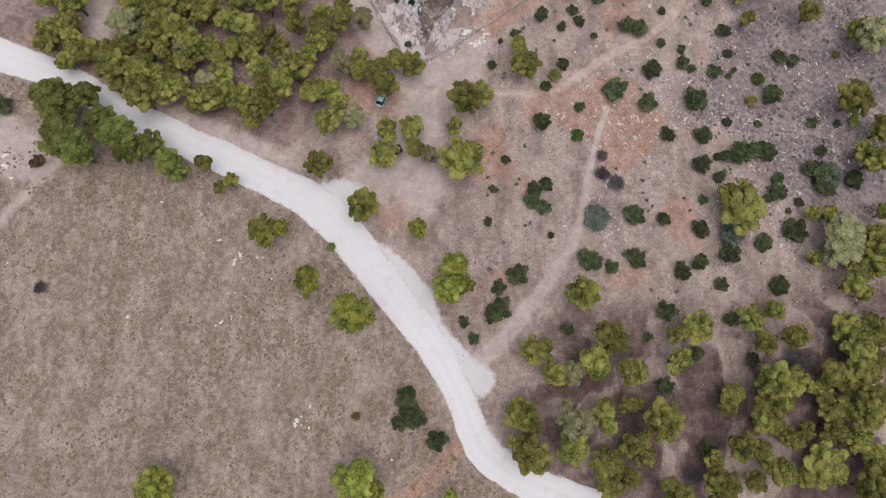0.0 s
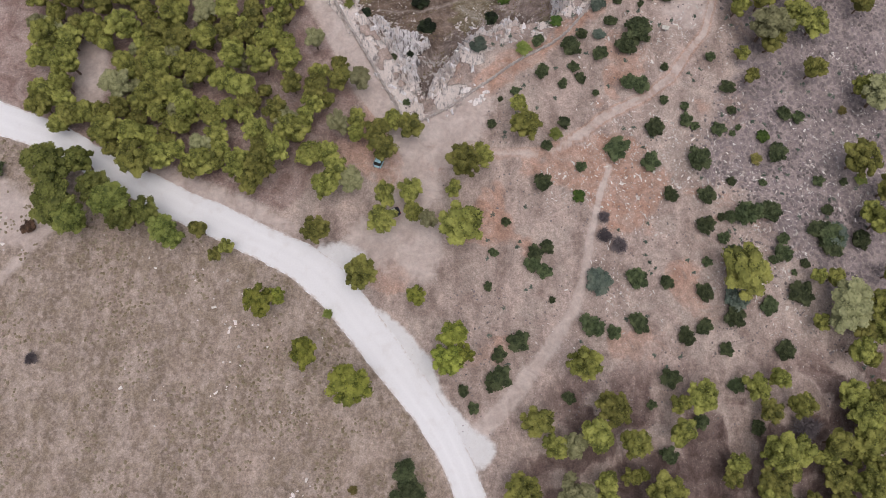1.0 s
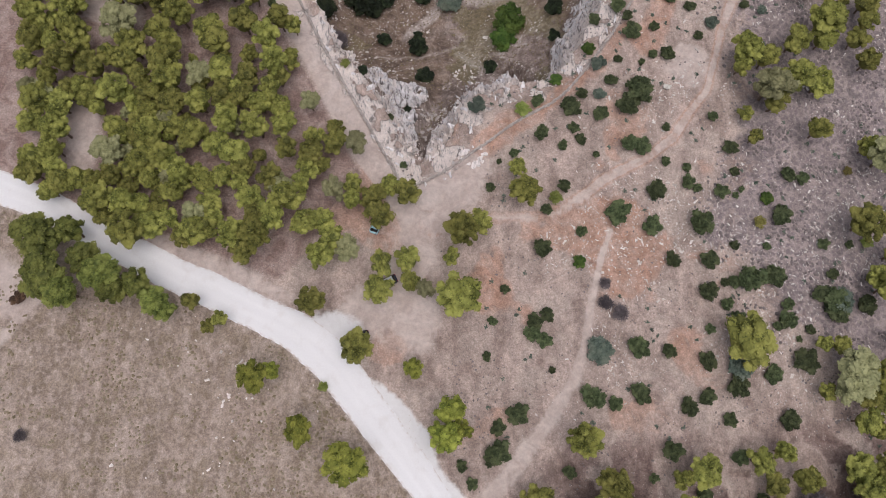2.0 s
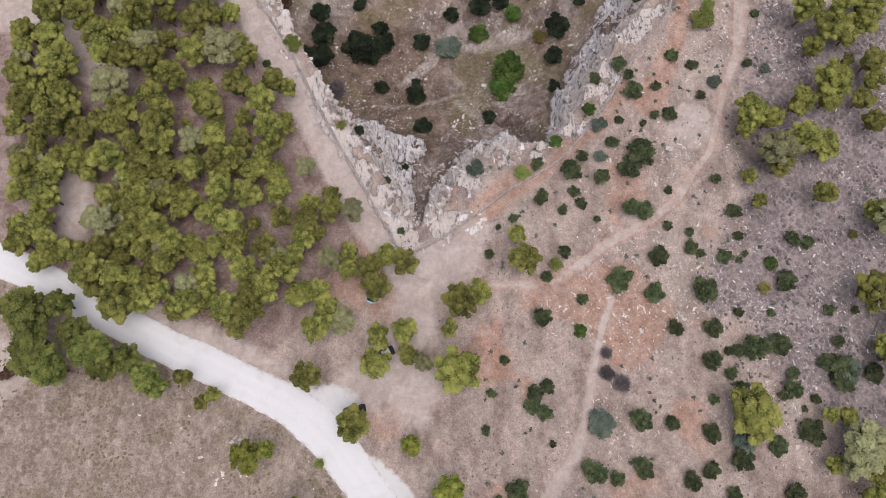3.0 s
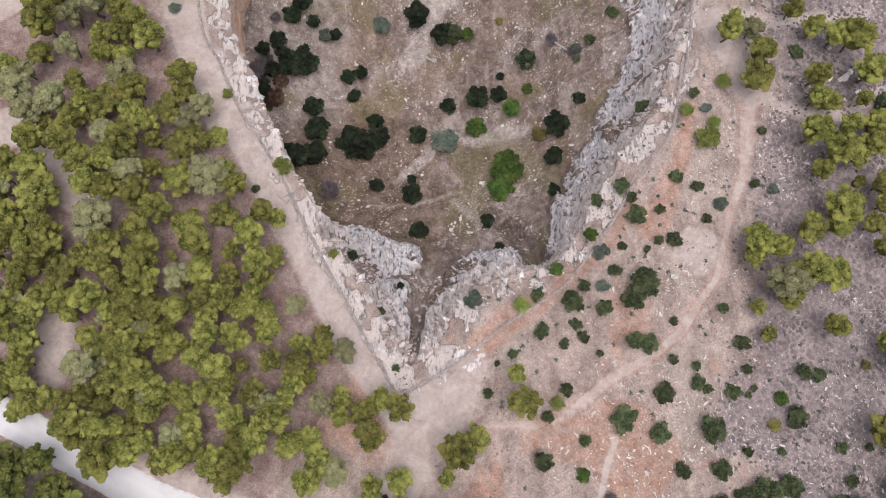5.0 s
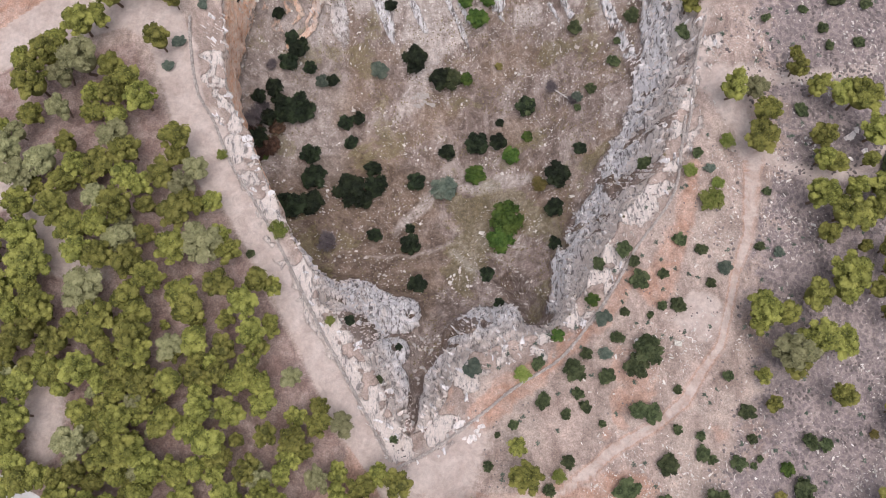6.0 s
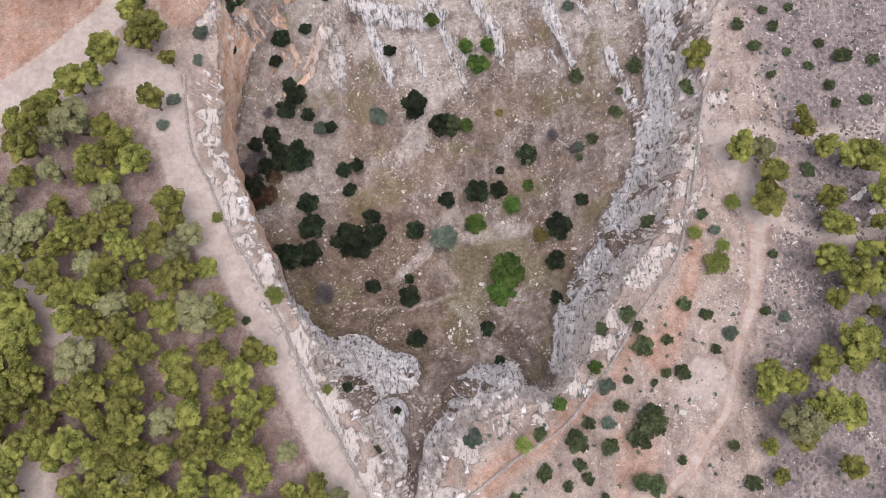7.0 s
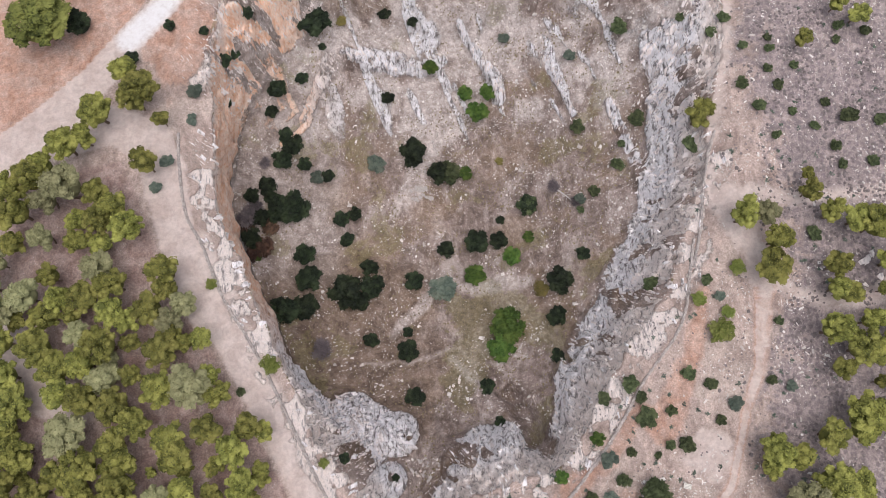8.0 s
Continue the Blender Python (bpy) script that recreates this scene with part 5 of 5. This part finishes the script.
pl = scatter(rng, 54000, (8, 112, 10, 235), stony)
s = np.minimum(rng.gamma(1.2, 0.055, (len(pl), 1)), 0.28) * rng.uniform(0.6, 1.5, (len(pl), 3)) + 0.04
v, f = blocks(rng, pl, s * [0.6, 1.35, 0.5], spin(rng.normal(0.35, 0.9, len(pl))))
stuff("field_stones", v, f, RUBBLE, "pale limestone stones strewn over the dry hillside", "stones")

pl = scatter(rng, 42000, (-45, 62, 74, 226), lambda x, y: within(x, y, RIM) & (shape(x, y, False)[4] < 0.5) & (0.3 * smooth(158, 172, y) + fbm(x / 7, y / 7, 211) + 0.5 * fbm(x / 2, y / 2, 212) > -0.02))
s = np.minimum(rng.gamma(0.7, 0.065, (len(pl), 1)), 0.4) * rng.uniform(0.6, 1.5, (len(pl), 3)) + 0.05
v, f = blocks(rng, pl, s * [1.1, 0.85, 0.6], turns(rng, len(pl), 0.3))
stuff("scree", v, f, RUBBLE, "pale fallen stones strewn over the sinkhole floor", "stones")

pl = scatter(rng, 900, (-110, 10, -40, 60), lambda x, y: within(x, y, FIELD) & (fbm(x / 14, y / 14, 221) > 0.08) & clear_of_ways(x, y))
s = rng.gamma(2.0, 0.05, (len(pl), 1)) * rng.uniform(0.6, 1.5, (len(pl), 3)) + 0.04
v, f = blocks(rng, pl, s * [1.1, 0.85, 0.5], turns(rng, len(pl), 0.2))
stuff("field_pebbles", v, f, RUBBLE, "small pale stones in the dry field", "stones")


def cliffs(x, y):
    d, _, _, run, _ = rim_at(x, y)
    px, py, _, _, crag = shape(x, y, False)
    edge = (rng.uniform(size=x.shape) < 0.4) & (d < 0.5) & (d > -4.5) & ((run < 12) | ((x < 8) & (y < 100))) & (fbm(x / 4, y / 4, 231) > -0.1)
    return (crag > 0.55) & (rng.uniform(size=x.shape) < 0.55 * smooth(-1, 3, run)) | edge


pl = scatter(rng, 80000, (-52, 64, 66, 200), cliffs)


def bedded(rng, pl, loose=0.22):
    """Turns that lay a stone's length down the slope under it and its thickness along the slope's normal."""
    x, y, e = pl[:, 0], pl[:, 1], 2.0
    gx = np.clip((height(x + e, y, False) - height(x - e, y, False)) / (2 * e), -1.3, 1.3)
    gy = np.clip((height(x, y + e, False) - height(x, y - e, False)) / (2 * e), -1.3, 1.3)
    n = np.stack([-gx, -gy, 1 + 0 * gx], -1) + rng.normal(0, loose, pl.shape)
    n /= np.linalg.norm(n, axis=1)[:, None]
    t = np.stack([-gx + 0.35, -gy - 0.6, -(gx**2 + gy**2)], -1) + rng.normal(0, loose, pl.shape)
    t -= n * (n * t).sum(1)[:, None]
    t /= np.linalg.norm(t, axis=1)[:, None] + 1e-9
    return np.stack([np.cross(t, n), t, n], -1)


lean = bedded(rng, pl, 0.1)
s = np.minimum(rng.gamma(1.5, 0.075, (len(pl), 1)), 0.4) * rng.uniform(0.6, 1.5, (len(pl), 3)) + 0.08
d = rim_at(pl[:, 0], pl[:, 1])[0]
s = np.where(d[:, None] < 0, np.minimum(s * 0.7, 0.3), s)
d = np.abs(d)
rim_side = d + rng.normal(0, 1.5, len(pl)) < 5.5
rim_side |= pl[:, 1] > 163
for rows, paint, label in ((rim_side, RIM_ROCK, "fractured pinkish limestone ribs along the sinkhole rim"), (~rim_side, CLIFF_ROCK, "weathered grey-white limestone ribs low on the sinkhole walls")):
    v, f = blocks(rng, pl[rows] - [0, 0, 0.2], s[rows] * [0.6, 1.9, 1.1], lean[rows], 0.3, (0.05, 0.45))
    crag = stuff("crag", v, f, paint, label, "rocks")


def blades(rng, pl, r, h):
    v, f = tufts(rng, pl, np.tile([0.0, 0, 1.0], (len(pl), 1)), r, h, 5)
    return v, f


pl = scatter(rng, 14000, (-112, 12, -42, 66), lambda x, y: within(x, y, FIELD) & (fbm(x / 5, y / 5, 241) > 0.0) & clear_of_ways(x, y))
v, f = blades(rng, pl, 0.32, 0.22)
stuff("dry_grass", v, f, DRY, "low dry grass tufts covering the fallow field", "grass")
pl = scatter(rng, 24000, (50, 116, 15, 200), lambda x, y: (soft_in(x, y, SCRUB, 18) > rng.uniform(0.1, 1.1, x.shape)) & (fbm(x / 4, y / 4, 251) > 0.0) & clear_of_ways(x, y))
v, f = blades(rng, pl, 0.36, 0.22)
stuff("phrygana", v, f, CUSHION, "low dry purple-grey scrub on the slope", "scrub")

pl = scatter(rng, 9000, (-8, 112, 8, 235), lambda x, y: ~within(x, y, RIM) & ~within(x, y, FIELD) & clear_of_ways(x, y) & (fbm(x / 6, y / 6, 271) > 0.05))
v, f = blades(rng, pl, 0.2, 0.2)
stuff("dry_tufts", v, f, CUSHION, "scattered small brown dry tufts on the hillside", "grass")
pl = scatter(rng, 16000, (-44, 60, 84, 215), lambda x, y: within(x, y, RIM) & (fbm(x / 5, y / 5, 281) > 0.0) & (shape(x, y, False)[4] < 0.15))
v, f = blades(rng, pl, 0.22, 0.24)
stuff("pit_grass", v, f, PIT_STRAW, "ochre dry grass tufts on the sinkhole floor", "grass")
far = scatter(rng, 900, (8, 112, 18, 230), lambda x, y: ~within(x, y, RIM) & clear_of_ways(x, y) & (fbm(x / 9, y / 9, 261) > -0.1))
pl = np.repeat(far, 16, 0) + rng.normal(0, 0.2, (16 * len(far), 3)) * [1, 1, 0.3] + [0, 0, 0.1]
v, f = blades(rng, pl, 0.13, 0.2)
stuff("low_bushes", v, f, GREY, "tiny grey-green bushes dotted over the hillside", "bushes")

# larger ribs of the walls, each a piece of its own
SLABS = []
for k in range(6):
    v, f = blocks(rng, np.zeros((1, 3)), np.array([[0.5, 1.1, 0.75]]), np.eye(3)[None], 0.34, (0.2, 0.6))
    SLABS.append(fill("rock", v, f, CLIFF_ROCK))
big = scatter(rng, 2600, (-50, 60, 66, 160), cliffs)[:280]
for q, turn in zip(big, bedded(rng, big, 0.12)):
    ob = part("rock", SLABS[int(rng.integers(6))], crag)
    ob.matrix_basis = Matrix.Translation(q) @ Matrix(turn.tolist()).to_4x4() @ Matrix.Scale(rng.uniform(0.35, 0.8), 4)


# ---- stone walls along the rim: x, y, width ----
WALL_WEST = [(-7.7, 68.7, 0.45), (-13.9, 80.0, 0.45), (-19.5, 90.0, 0.45), (-24.7, 99.8, 0.45), (-29.5, 109.2, 0.45), (-33.8, 116.5, 0.45), (-38.7, 124.1, 0.45), (-43.0, 133.7, 0.45)]
WALL_WEST_NORTH = [(-43.7, 131.6, 0.45), (-46.5, 140.0, 0.45), (-48.5, 149.3, 0.45), (-49.2, 156.4, 0.45)]
WALL_EAST = [(-6.2, 67.4, 0.45), (-0.1, 70.3, 0.45), (8.5, 76.2, 0.45), (15.1, 81.2, 0.45), (23.4, 86.2, 0.45), (29.2, 92.5, 0.45), (35.2, 100.7, 0.45), (39.6, 107.8, 0.45), (45.8, 115.6, 0.45), (48.5, 121.2, 0.45), (49.7, 126.7, 0.45), (51.2, 134.3, 0.45)]
WALL_NORTH = [(50.7, 129.2, 0.45), (52.7, 136.9, 0.45), (54.0, 144.7, 0.45), (55.0, 149.9, 0.45), (57.0, 156.2, 0.45)]


def stone_wall(way, tall, label, rng):
    """A dry-stone wall: two faces of laid stones and a course of caps, as one mesh."""
    line = smooth_line(way, 0.55)
    step = np.gradient(line[:, :2], axis=0)
    step /= np.linalg.norm(step, axis=1)[:, None]
    side = np.stack([step[:, 1], -step[:, 0]], -1)
    ang = np.arctan2(step[:, 1], step[:, 0])
    rows = []
    for layer in range(3):
        for s in (-1, 1):
            q = line[:, :2] + side * s * 0.11 + step * (0.27 * (layer % 2))
            z = height(q[:, 0], q[:, 1]) + tall * (layer + 0.3) / 3
            rows.append(np.column_stack([q, z, ang]))
    rows = np.concatenate(rows)
    n = len(rows)
    rows[:, :3] += rng.normal(0, 0.04, (n, 3))
    a = rows[:, 3] + rng.normal(0, 0.15, n)
    o, i = np.zeros(n), np.ones(n)
    turn = np.stack([np.cos(a), -np.sin(a), o, np.sin(a), np.cos(a), o, o, o, i], -1).reshape(-1, 3, 3)
    size = np.array([0.29, 0.13, tall / 5.2]) * rng.uniform(0.75, 1.25, (n, 3))
    v, f = blocks(rng, rows[:, :3], size, turn, 0.12)
    return tagged(new("stone_wall", fill("stone_wall", v, f, MASONRY)), label, "stone wall", kind="structure")


rng = np.random.default_rng(27)
stone_wall(WALL_WEST + WALL_WEST_NORTH[1:], 0.6, "low dry-stone wall between path and cliff edge", rng)
stone_wall(WALL_EAST, 0.5, "low dry-stone wall along the sinkhole rim", rng)
stone_wall(WALL_NORTH, 0.5, "low dry-stone wall beside the northern trail", rng)


# ---- boulders ----
def boulder_mesh(seed, flat=0.7, paint=None):
    bm = bmesh.new()
    bmesh.ops.create_icosphere(bm, subdivisions=2, radius=1)
    q = np.random.default_rng(seed)
    planes = q.normal(size=(15, 3))
    planes /= np.linalg.norm(planes, axis=1)[:, None]
    cut = q.uniform(0.3, 0.62, 15)
    for v in bm.verts:
        c = np.array(v.co)
        for pl, h in zip(planes, cut):
            over = c @ pl - h
            if over > 0:
                c = c - pl * over * 0.98
        v.co = (c[0], c[1] * q.uniform(0.97, 1.03), c[2] * flat)
    me = bpy.data.meshes.new("boulder")
    bm.to_mesh(me)
    bm.free()
    me.materials.append(paint or RUBBLE)
    return me


BOULDERS = [boulder_mesh(s, 0.7, RIM_ROCK) for s in (1, 2, 3, 4)]
SLAB_BOULDERS = [boulder_mesh(s, 0.4, SLAB) for s in (5, 6, 7, 8)]


def boulder_group(x, y, reach, count, size, rng, label, group, inner=False, flat=1.0):
    for _ in range(count):
        a, d = rng.uniform(0, 6.28), reach * math.sqrt(rng.uniform())
        bx, by = x + d * math.cos(a), y + d * math.sin(a)
        bz = float((floor_at if inner else height)(np.array([bx]), np.array([by]))[0])
        r = size * rng.uniform(0.55, 1.4)
        ob = tagged(new("boulder", (SLAB_BOULDERS if inner else BOULDERS)[int(rng.integers(4))]), label, "boulder", group)
        ob.matrix_basis = Matrix.Translation((bx, by, bz + (0.05 if inner else 0.15) * r)) @ Euler((rng.uniform(-0.3, 0.3), rng.uniform(-0.3, 0.3), rng.uniform(0, 6.3))).to_matrix().to_4x4() @ Matrix.Diagonal((r * rng.uniform(0.8, 1.4), r, r * rng.uniform(0.6, 0.9), 1))


boulder_group(6.6, 73.6, 2.4, 14, 0.85, rng, "pale limestone boulder beside the rim wall", "boulders by the rim wall")
boulder_group(2.2, 71.2, 2.4, 5, 0.5, rng, "pale limestone boulder beside the rim wall", "boulders by the rim wall")
boulder_group(-38.2, 27.8, 1.8, 7, 0.38, rng, "white stone lying in the dry field", "stones of the field")
boulder_group(-24.4, -1.6, 1.9, 8, 0.40, rng, "white stone lying in the dry field", "stones of the field")
boulder_group(-39.4, 15.8, 1.8, 6, 0.28, rng, "white stone lying in the dry field", "stones of the field")
boulder_group(-82.5, 43.5, 3.2, 9, 0.6, rng, "pale rock outcrop stone at the field edge", "rocks at the field edge")
boulder_group(-2.8, 158.0, 2.6, 26, 0.8, rng, "grey fallen limestone block on the sinkhole floor", "fallen blocks", True)
boulder_group(-1.0, 165.0, 2.5, 8, 0.6, rng, "grey fallen limestone block on the sinkhole floor", "fallen blocks", True)
boulder_group(-4.4, 76.0, 2.2, 12, 0.7, rng, "pale limestone block wedged in the narrow cleft", "blocks in the cleft", True)
boulder_group(-2.8, 84.0, 2.6, 16, 0.6, rng, "pale limestone block wedged in the narrow cleft", "blocks in the cleft", True)
boulder_group(-1.6, 92.0, 3.2, 18, 0.55, rng, "pale limestone block wedged in the narrow cleft", "blocks in the cleft", True)
boulder_group(84.0, 128.0, 4.0, 8, 0.9, rng, "reddish-white rock outcrop stone on the slope", "outcrop on the slope")


# ---- parked cars ----
def box(bm, lo, hi, bevel=0.04):
    made = bmesh.ops.create_cube(bm, size=1)
    vs = made["verts"]
    for v in vs:
        v.co = [l + (c + 0.5) * (h - l) for c, l, h in zip(v.co, lo, hi)]
    if bevel:
        bmesh.ops.bevel(bm, geom=list({e for v in vs for e in v.link_edges}), offset=bevel, segments=2, affect="EDGES")


def bm_part(name, bm, material, parent, label=""):
    me = bpy.data.meshes.new(name)
    bm.to_mesh(me)
    bm.free()
    me.materials.append(material)
    return part(name, me, parent, label)


GLASS = Paint("car_glass", 0.06)
GLASS.b.inputs["Specular IOR Level"].default_value = 0.7
GLASS = GLASS.done((0.015, 0.018, 0.02))
TYRE = plain_paint("tyre", (0.02, 0.02, 0.02), 0.85)
RIMS = plain_paint("wheel_rim", (0.5, 0.5, 0.52), 0.35, 0.9)
LAMP = plain_paint("lamp_glass", (0.6, 0.6, 0.62), 0.15)
TAIL = plain_paint("tail_lamp", (0.35, 0.02, 0.02), 0.2)


def loft(bm, rows):
    """Skin over rounded cross-sections: rows of x, half width at sill, half width at shoulder, sill, shoulder."""
    rings = []
    for x, w0, w1, z0, z1 in rows:
        prof = [(-w0, z0), (-w1, z0 + 0.45 * (z1 - z0)), (-w1 * 0.96, z0 + 0.8 * (z1 - z0)), (-w1 * 0.78, z1), (0, z1 + 0.03), (w1 * 0.78, z1), (w1 * 0.96, z0 + 0.8 * (z1 - z0)), (w1, z0 + 0.45 * (z1 - z0)), (w0, z0)]
        rings.append([bm.verts.new((x, y, z)) for y, z in prof])
    for a, b in zip(rings[:-1], rings[1:]):
        for i in range(len(a)):
            j = (i + 1) % len(a)
            bm.faces.new((a[i], a[j], b[j], b[i]))
    bm.faces.new(rings[0]), bm.faces.new(rings[-1][::-1])
    bmesh.ops.recalc_face_normals(bm, faces=bm.faces)
    for f in bm.faces:
        f.smooth = True


def car(x, y, heading, colour, label, roof=None):
    ob = tagged(new("car"), label, "car", "parked cars")
    paint = plain_paint("car_paint", colour, 0.25, 0.0, 0.05)
    bm = bmesh.new()
    loft(bm, [(-2.05, 0.70, 0.74, 0.35, 0.72), (-1.85, 0.80, 0.84, 0.25, 0.86), (-1.0, 0.84, 0.88, 0.22, 0.92), (0.6, 0.84, 0.88, 0.22, 0.90), (1.5, 0.82, 0.85, 0.24, 0.80), (1.9, 0.76, 0.78, 0.28, 0.70), (2.08, 0.62, 0.66, 0.36, 0.58)])
    body = bm_part("body", bm, paint, ob)
    bm = bmesh.new()
    loft(bm, [(-1.75, 0.70, 0.68, 0.85, 0.95), (-1.35, 0.76, 0.66, 0.86, 1.36), (-0.5, 0.78, 0.66, 0.86, 1.44), (0.35, 0.76, 0.64, 0.86, 1.38), (1.05, 0.70, 0.66, 0.80, 0.92)])
    bm_part("cabin_glass", bm, GLASS, ob, "dark glass windows")
    bm = bmesh.new()
    box(bm, (-1.3, -0.56, 1.405), (0.3, 0.56, 1.485), 0.03)
    bm_part("roof", bm, paint if roof is None else plain_paint("roof_paint", roof, 0.3), ob)
    for sx in (-1.28, 1.28):
        for sy in (-1, 1):
            bm = bmesh.new()
            bmesh.ops.create_cone(bm, cap_ends=True, segments=20, radius1=0.32, radius2=0.32, depth=0.2, matrix=Matrix.Translation((sx, sy * 0.78, 0.32)) @ Matrix.Rotation(math.pi / 2, 4, "X"))
            tyre = bm_part("wheel", bm, TYRE, ob, "black rubber wheel")
            bm = bmesh.new()
            bmesh.ops.create_cone(bm, cap_ends=True, segments=16, radius1=0.2, radius2=0.17, depth=0.05, matrix=Matrix.Translation((sx, sy * 0.89, 0.32)) @ Matrix.Rotation(sy * -math.pi / 2, 4, "X"))
            bm_part("rim", bm, RIMS, tyre)
    for sy in (-1, 1):
        bm = bmesh.new()
        box(bm, (1.82, sy * 0.56 - 0.13, 0.56), (2.04, sy * 0.56 + 0.13, 0.68), 0.03)
        bm_part("headlight", bm, LAMP, ob)
        bm = bmesh.new()
        box(bm, (-2.07, sy * 0.6 - 0.1, 0.62), (-1.93, sy * 0.6 + 0.1, 0.82), 0.02)
        bm_part("tail_light", bm, TAIL, ob)
        bm = bmesh.new()
        box(bm, (0.62, sy * 0.95 - 0.1, 0.9), (0.76, sy * 0.95 + 0.1, 1.02), 0.03)
        bm_part("wing_mirror", bm, paint, ob)
    z = float(height(np.array([x]), np.array([y]))[0])
    ob.matrix_basis = Matrix.Translation((x, y, z + 0.02)) @ Matrix.Rotation(radians(heading), 4, "Z")
    return ob


# silver roof colour stands in for the reflection on glass and hood
car(-9.9, 48.7, 205, (0.03, 0.035, 0.06), "dark blue hatchback parked under pines, sky reflection painted as a silver roof", (0.55, 0.57, 0.60))
car(-14.9, 38.6, 192, (0.012, 0.014, 0.025), "black hatchback parked under a pine by the road", (0.02, 0.02, 0.025))
car(-11.9, 60.0, 70, (0.42, 0.66, 0.74), "pale blue car parked under a pine")


# ---- information board by the rim trail ----
def info_board(x, y, heading):
    ob = tagged(new("information_board"), "weathered pale wooden information board on two posts", "sign")
    wood = plain_paint("weathered_wood", (0.45, 0.41, 0.36), 0.8, worn=0.3)
    panel = plain_paint("faded_panel", (0.66, 0.64, 0.58), 0.5)
    ink = plain_paint("faded_print", (0.30, 0.29, 0.26), 0.6)
    for s in (-1, 1):
        bm = bmesh.new()
        box(bm, (s * 0.55 - 0.06, -0.06, -0.3), (s * 0.55 + 0.06, 0.06, 0.95), 0.01)
        bm_part("post", bm, wood, ob)
    bm = bmesh.new()
    box(bm, (-0.72, -0.5, 0.93), (0.72, 0.5, 0.99), 0.015)
    board = bm_part("board", bm, wood, ob)
    bm = bmesh.new()
    box(bm, (-0.64, -0.42, 0.994), (0.64, 0.42, 1.004), 0)
    sheet = bm_part("panel", bm, panel, ob, "faded printed panel")
    for k in range(3):
        bm = bmesh.new()
        box(bm, (-0.55, 0.22 - 0.26 * k, 1.008), (0.5, 0.28 - 0.26 * k, 1.011), 0)
        bm_part("print_bar", bm, ink, sheet)
    z = float(height(np.array([x]), np.array([y]))[0])
    ob.matrix_basis = Matrix.Translation((x, y, z)) @ Matrix.Rotation(radians(heading), 4, "Z")


info_board(45.8, 89.0, -12)


# ---- fallen dead tree on the sinkhole floor ----
def dead_tree(x, y, heading, length):
    ob = tagged(new("dead_tree"), "bleached leafless fallen tree on the sinkhole floor", "dead tree")
    bleach = plain_paint("bleached_wood", (0.62, 0.59, 0.57), 0.85, worn=0.3)
    q = np.random.default_rng(5)
    z = float(floor_at(np.array([x]), np.array([y]))[0])
    rows = [(length * u, 0.3 * math.sin(3 * u), 0.4 + 0.2 * u, 0.24 * (1 - 0.85 * u)) for u in np.linspace(0, 1, 7)]

    def limb(name, rows):
        bm = bmesh.new()
        last = None
        for px, py, pz, r in rows:
            ring = [bm.verts.new((px, py + r * math.cos(t), pz + r * math.sin(t))) for t in np.arange(6) * math.pi / 3]
            if last:
                for i in range(6):
                    bm.faces.new((last[i], last[(i + 1) % 6], ring[(i + 1) % 6], ring[i]))
            last = ring
        bm_part(name, bm, bleach, ob)

    limb("trunk", rows)
    for k in range(9):
        u = 0.25 + 0.08 * k
        s = 1 if k % 2 else -1
        d = length * (0.42 - 0.03 * k)
        limb("branch", [(length * u + d * w * 0.7, 0.3 * math.sin(3 * u) + s * d * w * q.uniform(0.6, 1.0), 0.45 + 0.5 * w, 0.10 * (1 - 0.8 * w)) for w in (0, 0.35, 0.7, 1)])
    a = radians(heading)
    end = float(floor_at(np.array([x + length * math.cos(a)]), np.array([y + length * math.sin(a)]))[0])
    ob.matrix_basis = Matrix.Translation((x, y, z)) @ Matrix.Rotation(a, 4, "Z") @ Matrix.Rotation(-math.atan2(end - z, length), 4, "Y")


dead_tree(30.0, 154.4, -50, 8.0)
dead_tree(-44.5, 152.5, -20, 4.5)
